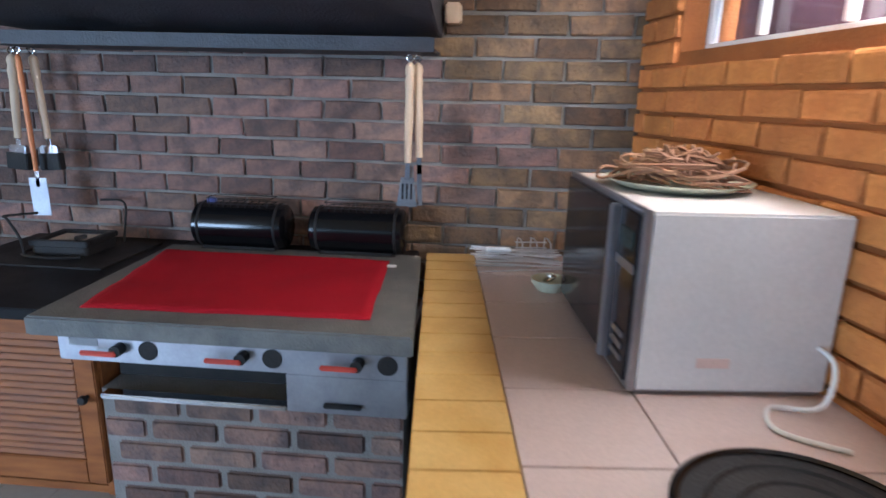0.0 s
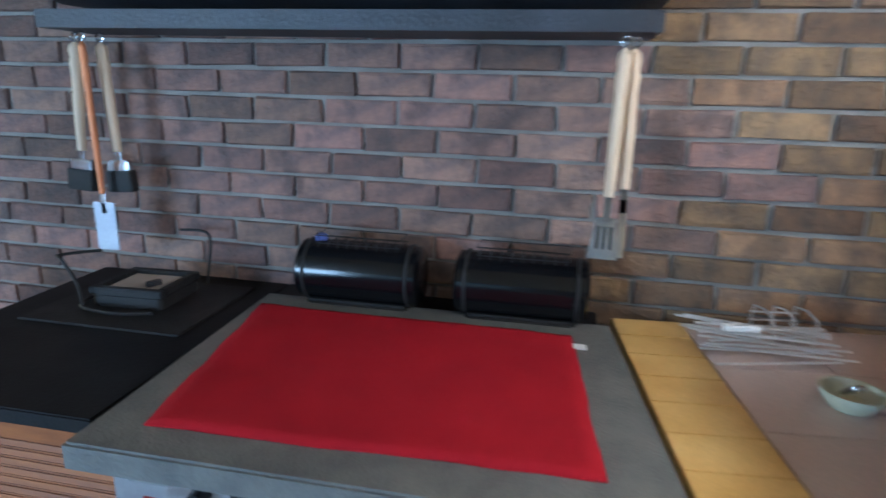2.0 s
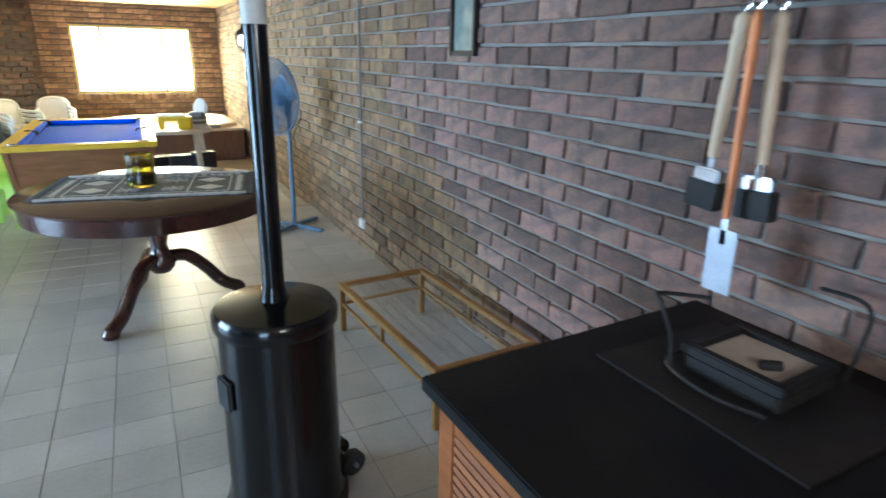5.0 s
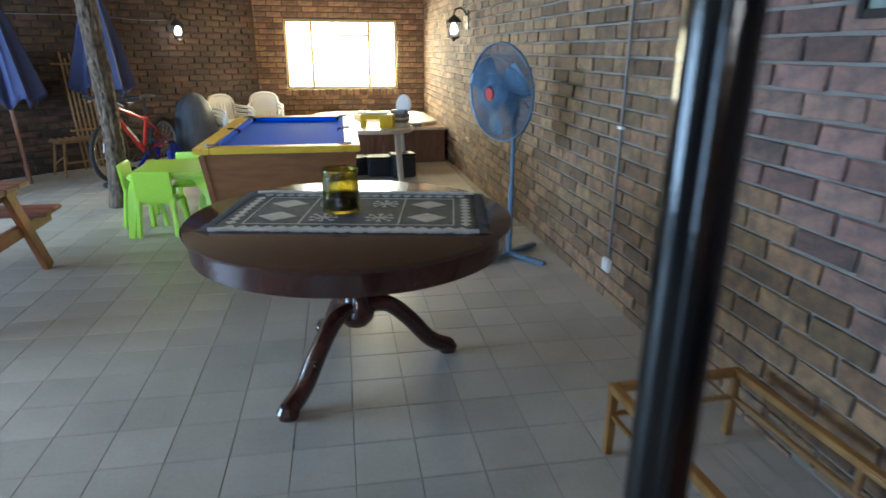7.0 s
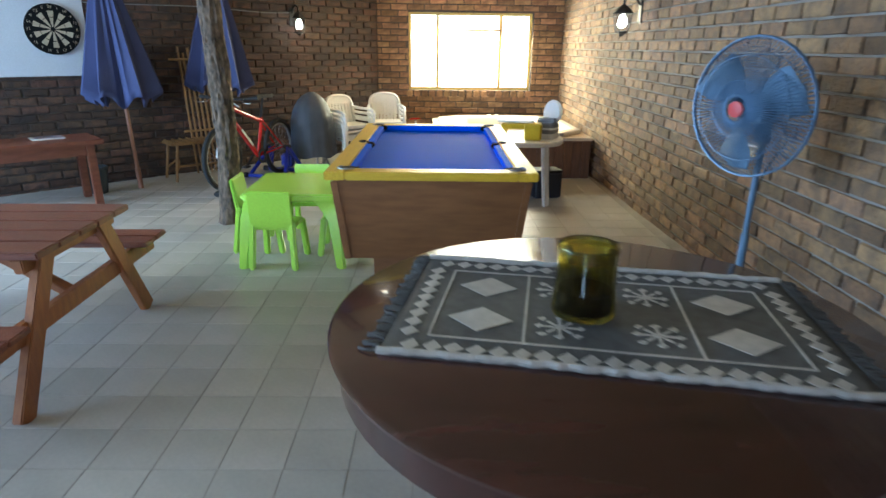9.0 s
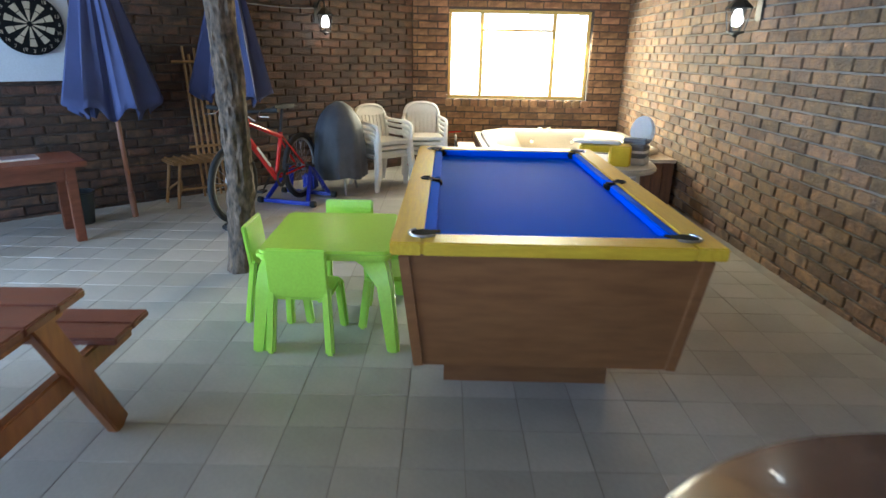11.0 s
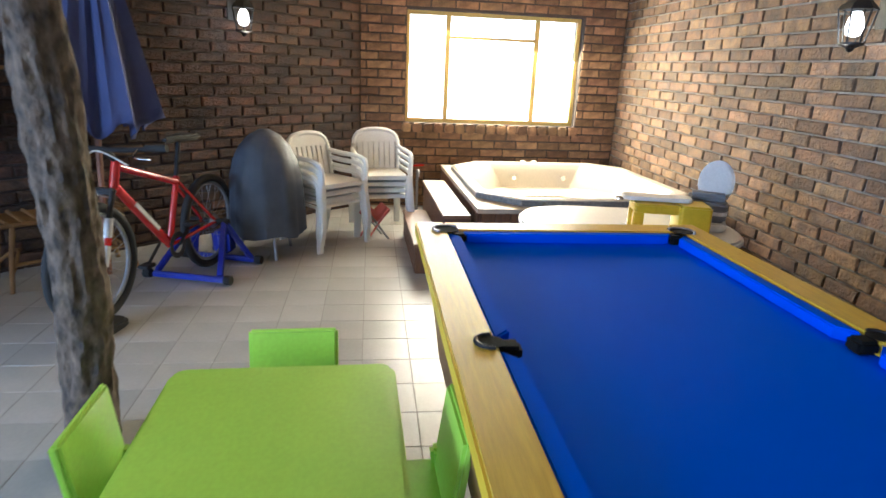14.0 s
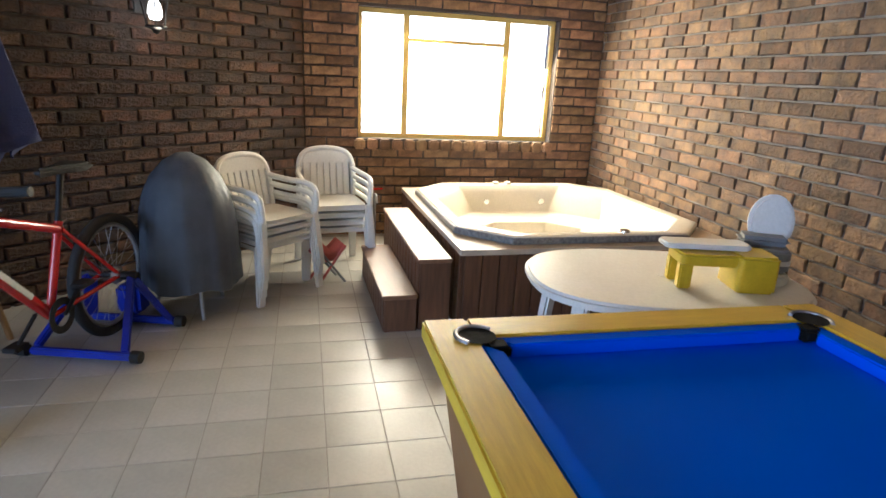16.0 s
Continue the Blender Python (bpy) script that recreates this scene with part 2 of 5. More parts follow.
# ---- building helpers ----
def obj(name, bm, material, parent=None, label="", smooth=False):
    me = bpy.data.meshes.new(name)
    bmesh.ops.recalc_face_normals(bm, faces=bm.faces)
    if smooth:
        for fc in bm.faces:
            fc.smooth = True
    bm.to_mesh(me)
    bm.free()
    me.materials.append(material)
    if smooth:
        me.set_sharp_from_angle(angle=radians(40))
    ob = new(name, me)
    ob.parent = parent
    if label:
        ob["label"] = label
    return ob


def part(name, bm, material, parent, label="", smooth=True):
    return obj(name, bm, material, parent, label, smooth)


def thing(name, x, y, z, rz=0, label="", category="", group=""):
    ob = new(name)
    ob.empty_display_size = 0.1
    ob.matrix_basis = pose(x, y, z, 0, 0, rz)
    return tagged(ob, label, category, group)


def bbox(x0, x1, y0, y1, z0, z1, bevel=0.0, bm=None, m=None):
    own = bmesh.new()
    bmesh.ops.create_cube(own, size=1)
    for v in own.verts:
        v.co = Vector(((x0 + x1) / 2 + v.co.x * (x1 - x0), (y0 + y1) / 2 + v.co.y * (y1 - y0), (z0 + z1) / 2 + v.co.z * (z1 - z0)))
    if bevel:
        bmesh.ops.bevel(own, geom=own.edges[:], offset=bevel, segments=2, affect="EDGES")
    if m is not None:
        own.transform(m)
    return own if bm is None else merge(bm, own)


def merge(bm, own):
    me = bpy.data.meshes.new("tmp")
    own.to_mesh(me)
    own.free()
    bm.from_mesh(me)
    bpy.data.meshes.remove(me)
    return bm


def bar(p, q, w, d, bevel=0.004, bm=None, up=(0, 0, 1)):
    """A rectangular bar from p to q."""
    p, q = Vector(p), Vector(q)
    ax = (q - p).normalized()
    side = ax.cross(Vector(up))
    side = side.normalized() if side.length > 1e-4 else Vector((1, 0, 0))
    top = side.cross(ax)
    m = Matrix((side, ax, top)).transposed().to_4x4()
    m.translation = (p + q) / 2
    return bbox(-w / 2, w / 2, -(q - p).length / 2, (q - p).length / 2, -d / 2, d / 2, bevel, bm, m)


def rod(p, q, r, r2=None, seg=10, bm=None):
    p, q = Vector(p), Vector(q)
    own = bmesh.new()
    bmesh.ops.create_cone(own, cap_ends=True, segments=seg, radius1=r, radius2=r if r2 is None else r2, depth=(q - p).length)
    own.transform(Matrix.Translation((p + q) / 2) @ (q - p).to_track_quat("Z", "Y").to_matrix().to_4x4())
    return own if bm is None else merge(bm, own)


def pipe(points, r, seg=8, bm=None, steps=6, closed=False):
    """A round tube through the points, smoothly."""
    pts = [Vector(p) for p in points]
    n = len(pts)
    path = []
    last = n if closed else n - 1
    for i in range(last):
        a, b, c, d = (pts[(i + k) % n] if closed else pts[min(max(i + k, 0), n - 1)] for k in (-1, 0, 1, 2))
        for s in range(steps):
            t = s / steps
            path.append(0.5 * (2 * b + (c - a) * t + (2 * a - 5 * b + 4 * c - d) * t * t + (3 * b - a - 3 * c + d) * t ** 3))
    if not closed:
        path.append(pts[-1])
    own = bmesh.new()
    rings, ref = [], Vector((0.13, 0.21, 0.97))
    for i, p in enumerate(path):
        a = path[i - 1] if (i or closed) else p
        b = path[(i + 1) % len(path)] if (i + 1 < len(path) or closed) else p
        ax = (b - a).normalized()
        u = ax.cross(ref)
        if u.length < 0.05:
            u = ax.cross(Vector((1, 0, 0)))
        u.normalize()
        w = ax.cross(u)
        ref = -w
        rings.append([own.verts.new(p + r * (math.cos(2 * math.pi * k / seg) * u + math.sin(2 * math.pi * k / seg) * w)) for k in range(seg)])
    for i in range(len(rings) - (0 if closed else 1)):
        A, B = rings[i], rings[(i + 1) % len(rings)]
        for k in range(seg):
            own.faces.new((A[k], A[(k + 1) % seg], B[(k + 1) % seg], B[k]))
    if not closed:
        own.faces.new(rings[0])
        own.faces.new(rings[-1])
    return own if bm is None else merge(bm, own)


def lathe(profile, seg=32, bm=None, m=None):
    """A body turned about z from (radius, height) pairs."""
    own = bmesh.new()
    rings = []
    for r, z in profile:
        rings.append([own.verts.new((r * math.cos(2 * math.pi * k / seg), r * math.sin(2 * math.pi * k / seg), z)) for k in range(seg)] if r > 1e-5 else [own.verts.new((0, 0, z))])
    for A, B in zip(rings, rings[1:]):
        for k in range(seg):
            q = [A[k % len(A)], A[(k + 1) % len(A)], B[(k + 1) % len(B)], B[k % len(B)]]
            q = list(dict.fromkeys(q))
            if len(q) > 2:
                own.faces.new(q)
    if m is not None:
        own.transform(m)
    return own if bm is None else merge(bm, own)


def sheet(outline, z0, z1, bevel=0.0, bm=None, m=None):
    """A flat outline in x, y raised from z0 to z1."""
    own = bmesh.new()
    lo = [own.verts.new((x, y, z0)) for x, y in outline]
    hi = [own.verts.new((x, y, z1)) for x, y in outline]
    own.faces.new(lo)
    own.faces.new(hi)
    n = len(outline)
    for k in range(n):
        own.faces.new((lo[k], lo[(k + 1) % n], hi[(k + 1) % n], hi[k]))
    bmesh.ops.recalc_face_normals(own, faces=own.faces)
    if bevel:
        flat = [e for e in own.edges if abs(e.verts[0].co.z - e.verts[1].co.z) < 1e-6]
        bmesh.ops.bevel(own, geom=flat, offset=bevel, segments=2, affect="EDGES")
    if m is not None:
        own.transform(m)
    return own if bm is None else merge(bm, own)


def rounded(w, d, r, n=5):
    pts = []
    for cx, cy, a in ((w / 2 - r, d / 2 - r, 0), (-w / 2 + r, d / 2 - r, 90), (-w / 2 + r, -d / 2 + r, 180), (w / 2 - r, -d / 2 + r, 270)):
        pts += [(cx + r * math.cos(radians(a + 90 * k / n)), cy + r * math.sin(radians(a + 90 * k / n))) for k in range(n + 1)]
    return pts


# ---- the setting ----
FAR_Y, CEIL = 13.9, 2.06
LEFT_A = Vector((-2.43, FAR_Y, 0))          # corner of the far wall and the slanted left wall
LEFT_D = Vector((-0.7519, -0.6593, 0))      # along the slanted wall
LEFT_N = Vector((0.6593, -0.7519, 0))       # out of it into the room
LEFT_RZ = math.degrees(math.atan2(LEFT_D.y, LEFT_D.x))


def slab(name, label, x0, x1, y0, y1, z0, z1, material, m=None):
    return tagged(obj(name, bbox(x0, x1, y0, y1, z0, z1, m=m), material), label, kind="structure")


floor = slab("floor", "pale grey ceramic tiled floor with thin dark joints", -7.2, 0.2, 0.0, 14.4, -0.12, -0.0019, GROUT)
WALL_R = slab("wall_right", "long plum and brown face-brick wall with grey mortar", 0.008, 0.25, 0.8, 14.3, 0, CEIL, MORTAR)
SOUTH_M = Matrix.Translation((0, 1.765, 0)) @ Matrix.Rotation(math.atan(0.2), 4, "Z")


def wall_with_hole(name, label, length, hole, thick, material, m):
    """A wall along local -x from 0, its face at local y = 0, with one opening (x0, x1, z0, z1)."""
    a, b, z0, z1 = hole
    bm = bbox(a, 0, -thick, -0.008, 0, CEIL, m=m)
    bbox(-length, b, -thick, -0.008, 0, CEIL, bm=bm, m=m)
    bbox(b, a, -thick, -0.008, 0, z0, bm=bm, m=m)
    bbox(b, a, -thick, -0.008, z1, CEIL, bm=bm, m=m)
    return tagged(obj(name, bm, material), label, kind="structure")


FAR_M = Matrix.Translation((0, FAR_Y, 0)) @ Matrix.Diagonal((1, -1, 1, 1))
WIN = (-0.40, -2.02, 0.775, 1.745)
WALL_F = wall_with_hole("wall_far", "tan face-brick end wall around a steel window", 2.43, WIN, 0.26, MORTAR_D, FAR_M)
WALL_S = wall_with_hole("wall_south", "orange painted brick wall with a small window", 3.2, (-0.30, -1.75, 1.60, 1.98), 0.24, MORTAR_O, SOUTH_M)
lm = Matrix.Translation(LEFT_A) @ Matrix.Rotation(math.atan2(LEFT_D.y, LEFT_D.x), 4, "Z")
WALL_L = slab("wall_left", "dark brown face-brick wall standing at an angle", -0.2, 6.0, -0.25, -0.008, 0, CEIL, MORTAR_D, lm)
# plain walls closing the place, with the open side and back door that let the day in
slab("wall_west", "plain plastered side wall with a wide opening", -7.3, -7.1, 3.5, 10.2, 2.0, CEIL, PLAIN)
slab("wall_west_end", "plain plastered side wall", -7.3, -7.1, 0.0, 3.5, 0, CEIL, PLAIN)
slab("wall_west_far", "plain plastered side wall", -7.3, -7.1, 9.1, 10.4, 0, CEIL, PLAIN)
slab("wall_back", "plain plastered back wall", -7.1, -5.0, 0.0, 0.2, 0, CEIL, PLAIN)
slab("wall_back_side", "plain plastered return wall", -3.2, -3.0, 0.2, 1.4, 0, CEIL, PLAIN)
bm = bbox(-7.3, 0.25, 0.0, 14.3, CEIL, CEIL + 0.1)
for k in range(60):
    bbox(-7.1, 0.0, 0.2 + k * 0.23, 0.2 + k * 0.23 + 0.222, CEIL - 0.012, CEIL - 0.001, bm=bm)
tagged(obj("ceiling", bm, PINE), "varnished pine board ceiling", kind="structure")
ground = slab("ground", "pale paved ground outside", -60, 60, -60, 60, -0.4, -0.125, PLAIN)
slab("backdrop", "bright hazy daylight outside the window", -5, 2.2, 15.2, 15.25, 0.0, 3.4, OUTSIDE)

# far window: steel frame, three lights, with vertical bars behind
win = thing("window_1", -1.21, FAR_Y + 0.11, 0, 0, "", "")
tagged(win, "yellow-painted steel window with three panes", kind="structure")
x0, x1, z0, z1 = -0.81, 0.81, 0.775, 1.745
fr = bbox(x0, x1, -0.02, 0.02, z0, z0 + 0.035, 0.004)
bbox(x0, x1, -0.02, 0.02, z1 - 0.035, z1, 0.004, bm=fr)
for x in (x0, x1 - 0.035):
    bbox(x, x + 0.035, -0.0195, 0.0195, z0 + 0.035, z1 - 0.035, 0.004, bm=fr)
part("window_frame", fr, WINYEL, win)
for x in (-0.43, 0.40):
    part("mullion", bbox(x - 0.022, x + 0.022, -0.018, 0.018, z0 + 0.035, z1 - 0.035, 0.004), WINYEL, win)
part("transom", bbox(-0.408, 0.378, -0.018, 0.018, 1.52, 1.545, 0.003), WINYEL, win)
for a, b, c, d in ((x0 + 0.035, -0.452, z0 + 0.035, z1 - 0.035), (-0.408, 0.378, z0 + 0.035, 1.52), (-0.408, 0.378, 1.545, z1 - 0.035), (0.422, x1 - 0.035, z0 + 0.035, z1 - 0.035)):
    p = part("pane", bbox(a, b, -0.003, 0.003, c, d), CLEAR, win)
    p.visible_shadow = False
for k in range(13):
    x = x0 + 0.1 + k * 0.118
    part("burglar_bar", rod((x, 0.06, z0 + 0.01), (x, 0.06, z1 - 0.01), 0.003, seg=6), WHITE, win)
for x in (-0.46, 0.43):
    part("catch", bar((x, -0.025, 1.19), (x - 0.03, -0.04, 1.14), 0.012, 0.012), STEEL, win)
sill = thing("trim", -1.21, FAR_Y, 0, 0)
tagged(sill, "row of upright sill bricks under the window", kind="structure")
for k in range(17):
    part("brick", bbox(-0.84 + k * 0.099, -0.84 + k * 0.099 + 0.082, -0.05, 0.08, 0.69 + random.uniform(-0.004, 0.004), 0.772, 0.012), BR_FAR[0], sill)

w2 = thing("window_2", 0, 0, 0)
w2.matrix_basis = SOUTH_M
tagged(w2, "small white-barred window high in the orange wall", kind="structure")
fr = bbox(-1.75, -0.30, -0.14, -0.10, 1.60, 1.63, 0.003)
bbox(-1.75, -0.30, -0.14, -0.10, 1.95, 1.98, 0.003, bm=fr)
for x in (-1.75, -0.33):
    bbox(x, x + 0.03, -0.1395, -0.1005, 1.63, 1.95, 0.003, bm=fr)
part("window_frame", fr, WHITE, w2)
for x in (-0.66, -1.02, -1.38):
    part("bar", bbox(x - 0.012, x + 0.012, -0.10, -0.07, 1.63, 1.95, 0.003), WHITE, w2)
part("pane", bbox(-1.72, -0.33, -0.123, -0.117, 1.63, 1.95), CLEAR, w2).visible_shadow = False
part("blind", bbox(-1.7, -0.35, -0.2, -0.19, 1.62, 1.96), mat("plum_blind", (0.09, 0.04, 0.06), None, 0.8), w2, "dull plum blind behind the bars")


# ---- braai corner: hood, griddle, tops ----
hood = thing("braai_hood", 0, 0, 0, 0, "sooty black steel braai hood over the griddle", "hood")
prof = [(-0.02, 1.66), (-0.22, 1.66), (-0.78, 1.80), (-0.78, 2.04), (-0.02, 2.04)]
bm = bmesh.new()
ends = [[bm.verts.new((x, y, z)) for x, z in prof] for y in (2.61, 4.46)]
for e in ends:
    bm.faces.new(e)
for k in range(5):
    bm.faces.new((ends[0][k], ends[0][(k + 1) % 5], ends[1][(k + 1) % 5], ends[1][k]))
bmesh.ops.bevel(bm, geom=bm.edges[:], offset=0.006, segments=2, affect="EDGES")
part("canopy", bm, SOOT, hood)
lip = bbox(-0.26, -0.02, 2.62, 4.51, 1.585, 1.60, 0.003)
bbox(-0.27, -0.255, 2.62, 4.51, 1.585, 1.64, 0.003, bm=lip)
part("lip", lip, SOOT, hood)
part("end_block", bbox(-0.12, -0.02, 2.53, 2.595, 1.71, 1.79, 0.008), HANDLE, hood, "pale wooden block at the hood end")

stove = thing("gas_griddle", 0, 0, 0, 0, "stainless steel gas griddle with grey stone top on brick base", "stove")
part("stone_top", sheet([(-1.10, 2.575), (-0.19, 2.668), (-0.19, 3.80), (-1.105, 3.765)], 0.68, 0.743, 0.006), SLAB, stove)
panel = bbox(-1.04, -1.015, 2.60, 3.72, 0.575, 0.68, 0.003)
bbox(-1.04, -1.015, 2.60, 2.98, 0.445, 0.575, 0.003, bm=panel)
part("front_panel", panel, STEEL, stove)
part("side_panel", bbox(-1.015, -0.2, 2.60, 2.615, 0.445, 0.68), STEEL, stove)
part("drip_tray", bbox(-1.045, -1.0, 2.98, 3.6, 0.445, 0.462, 0.004), CHROME, stove)
# black sheet set back in the open tray gap, standing in for its shade
part("tray_slot_shade", bbox(-0.9, -0.86, 2.98, 3.62, 0.462, 0.575), BLACKM, stove)
part("tray_pull", bbox(-1.055, -1.04, 2.74, 2.86, 0.47, 0.485, 0.003), BLACKM, stove)
part("maker_plate", bbox(-1.043, -1.04, 3.585, 3.68, 0.628, 0.652), GREYP, stove, "worn grey nameplate")
for y in (3.42, 3.02, 2.66):
    k = part("knob", rod((-1.04, y + 0.09, 0.627), (-1.075, y + 0.09, 0.627), 0.019, seg=16), BLACKM, stove)
    part("lever", bbox(-1.085, -1.072, y + 0.085, y + 0.2, 0.612, 0.628, 0.004), mat("red_lever", (0.6, 0.06, 0.03), None, 0.5), k, "red lever")
    part("air_hole", lathe([(0, -0.001), (0.03, -0.001), (0.032, 0.002), (0, 0.003)], 20, m=Matrix.Translation((-1.0405, y, 0.622)) @ Matrix.Rotation(radians(-90), 4, "Y")), BLACKM, stove)
part("brick_core", bbox(-0.976, -0.2, 2.62, 3.64, 0, 0.445), MORTAR, stove)
for row in range(5):
    for c in range(-1, 5):
        y0 = max(2.62, 2.62 + (c + (row % 2) * 0.5) * 0.25)
        y1 = min(3.64, 2.62 + (c + 1 + (row % 2) * 0.5) * 0.25 - 0.02)
        if y1 - y0 > 0.04:
            part("brick", bbox(-0.985, -0.955, y0, y1, row * 0.088 + 0.006, row * 0.088 + 0.078, 0.008), BR_W[0], stove, smooth=False)

top = thing("black_countertop", 0, 0, 0, 0, "black slate worktop beside and behind the griddle", "worktop")
part("front_slab", sheet([(-0.985, 3.81), (-0.988, 4.556), (-0.002, 4.595), (-0.002, 3.81)], 0.675, 0.715, 0.004), GRANITE, top)
part("back_strip", bbox(-0.186, -0.002, 2.70, 3.806, 0.68, 0.716, 0.003), GRANITE, top)
part("raised_plate", bbox(-0.55, -0.10, 3.9, 4.45, 0.715, 0.722, 0.003), BLACKM, top, "thin black steel plate let into the top")
cab = thing("louvre_cabinet", 0, 0, 0, 0, "orange varnished cabinet with a louvred door", "cabinet")
body = bbox(-0.94, -0.02, 3.66, 3.69, 0.0, 0.674)
bbox(-0.94, -0.02, 4.49, 4.52, 0.0, 0.674, bm=body)
bbox(-0.04, -0.02, 3.69, 4.49, 0.0, 0.674, bm=body)
bbox(-0.93, -0.04, 3.69, 4.49, 0.0, 0.03, bm=body)
part("body", body, WOODO, cab)
door = part("door", bbox(-0.944, -0.938, 3.72, 4.46, 0.12, 0.63), WOODO, cab)
for y0, y1 in ((3.67, 3.74), (4.44, 4.51)):
    part("stile", bbox(-0.965, -0.94, y0, y1, 0.06, 0.67, 0.004), WOODO, door)
for z0, z1 in ((0.06, 0.15), (0.62, 0.67)):
    part("rail", bbox(-0.9645, -0.94, 3.74, 4.44, z0, z1, 0.004), WOODO, door)
for k in range(18):
    part("slat", bar((-0.952, 3.74, 0.165 + k * 0.026), (-0.952, 4.44, 0.165 + k * 0.026), 0.024, 0.02, 0.004, up=(0.3, 0, 1)), WOODO, door)
part("handle", lathe([(0, 0), (0.008, 0), (0.008, 0.012), (0.017, 0.02), (0.014, 0.033), (0, 0.037)], 14, m=Matrix.Translation((-0.965, 3.705, 0.40)) @ Matrix.Rotation(radians(-90), 4, "Y")), BLACKM, door, "dark round knob")

cloth = thing("cloth", 0, 0, 0, 0, "folded bright red felt cloth on the griddle", "cloth")
corners = [Vector((-0.305, 3.765, 0)), Vector((-0.305, 2.785, 0)), Vector((-0.982, 2.727, 0)), Vector((-1.015, 3.655, 0))]
bm = bmesh.new()
G = 24
grid = {}
for i in range(G + 1):
    for j in range(G + 1):
        a = corners[0].lerp(corners[1], i / G)
        b = corners[3].lerp(corners[2], i / G)
        p = a.lerp(b, j / G)
        p.z = 0.751 + 0.004 * noise.noise(p * 5) + 0.0025 * noise.noise(p * 17)
        edge = min(i, G - i, j, G - j)
        if edge == 0:
            p.z -= 0.004
            p += Vector((noise.noise(p * 9), noise.noise(p * 9 + Vector((5, 5, 5))), 0)) * 0.006
        elif edge == 1:
            p.z += 0.003
        grid[i, j] = bm.verts.new(p)
for i in range(G):
    for j in range(G):
        bm.faces.new((grid[i, j], grid[i + 1, j], grid[i + 1, j + 1], grid[i, j + 1]))
cl = part("fabric", bm, RED, cloth)
md = cl.modifiers.new("thick", "SOLIDIFY")
md.thickness, md.offset = 0.006, -1
part("care_tag", bbox(-0.40, -0.37, 2.745, 2.782, 0.744, 0.748), WHITE, cloth, "small white care tag")


def roaster(y, blue):
    t = thing("drum_roaster", -0.17, y, 0.716, 0, "small black enamel drum with a wire rack on top", "roaster", "drum roasters")
    part("drum", lathe([(0, -0.205), (0.085, -0.205), (0.098, -0.195), (0.1, -0.16), (0.1, 0.16), (0.098, 0.195), (0.085, 0.205), (0, 0.205)], 28, m=Matrix.Translation((0, 0, 0.125)) @ Matrix.Rotation(radians(90), 4, "X")), BLACKP, t)
    part("base", bbox(-0.075, 0.075, -0.17, 0.17, 0.0, 0.04, 0.01), BLACKM, t)
    rk = pipe([(-0.05, -0.14, 0.25), (0.05, -0.14, 0.25), (0.05, 0.14, 0.25), (-0.05, 0.14, 0.25)], 0.002, 5, steps=1, closed=True)
    pipe([(-0.05, -0.14, 0.225), (0.05, -0.14, 0.225), (0.05, 0.14, 0.225), (-0.05, 0.14, 0.225)], 0.002, 5, rk, 1, True)
    for k in range(9):
        yy = -0.13 + k * 0.0325
        rod((-0.05, yy, 0.21), (-0.05, yy, 0.25), 0.0016, seg=5, bm=rk)
        rod((-0.05, yy, 0.225), (0.05, yy, 0.225), 0.0016, seg=5, bm=rk)
    part("wire_rack", rk, BLACKM, t)
    for s in (-0.17, 0.17):
        part("band", lathe([(0.1, -0.006), (0.104, -0.004), (0.104, 0.004), (0.1, 0.006)], 28, m=Matrix.Translation((0, s, 0.125)) @ Matrix.Rotation(radians(90), 4, "X")), BLACKM, t)
    if blue:
        part("knob", lathe([(0, 0), (0.02, 0), (0.022, 0.012), (0.015, 0.022), (0, 0.024)], 14, m=Matrix.Translation((0, 0.14, 0.222))), mat("blue_cap", (0.1, 0.13, 0.4), None, 0.4), t, "small blue cap")


roaster(3.47, True)
roaster(2.945, False)

box_t = thing("cooking_box", -0.29, 4.19, 0.722, 3, "square black iron cooking box with wire handles", "pan")
part("pan", sheet(rounded(0.25, 0.27, 0.02), 0.0, 0.05, 0.005), BLACKM, box_t)
rim = bbox(-0.13, -0.098, -0.14, 0.14, 0.05, 0.078, 0.004)
bbox(0.098, 0.13, -0.14, 0.14, 0.05, 0.078, 0.004, bm=rim)
bbox(-0.098, 0.098, -0.14, -0.108, 0.05, 0.0775, 0.004, bm=rim)
bbox(-0.098, 0.098, 0.108, 0.14, 0.05, 0.0775, 0.004, bm=rim)
box_t.scale = (0.9, 0.9, 0.85)
part("rim", rim, BLACKM, box_t)
part("insert", bbox(-0.097, 0.097, -0.107, 0.107, 0.05, 0.062, 0.002), mat("sandy_stone", (0.55, 0.47, 0.40), (0.45, 0.38, 0.33), 0.9), box_t, "pale sandy stone insert")
part("latch", bar((-0.05, -0.03, 0.072), (-0.02, -0.075, 0.08), 0.03, 0.02), BLACKM, box_t)
part("handle", pipe([(-0.16, 0.14, 0.0), (-0.165, 0.15, 0.10), (-0.17, 0.19, 0.19), (-0.14, 0.22, 0.2), (-0.05, 0.13, 0.2)], 0.006), BLACKM, box_t)
part("handle", pipe([(0.19, -0.13, 0.0), (0.20, -0.14, 0.10), (0.22, -0.14, 0.19), (0.24, -0.10, 0.22), (0.24, 0.0, 0.22)], 0.006), BLACKM, box_t)
part("ring", pipe([(-0.17, -0.13, 0.012), (-0.2, 0, 0.012), (-0.15, 0.16, 0.012), (0, 0.18, 0.012)], 0.007), BLACKM, box_t)


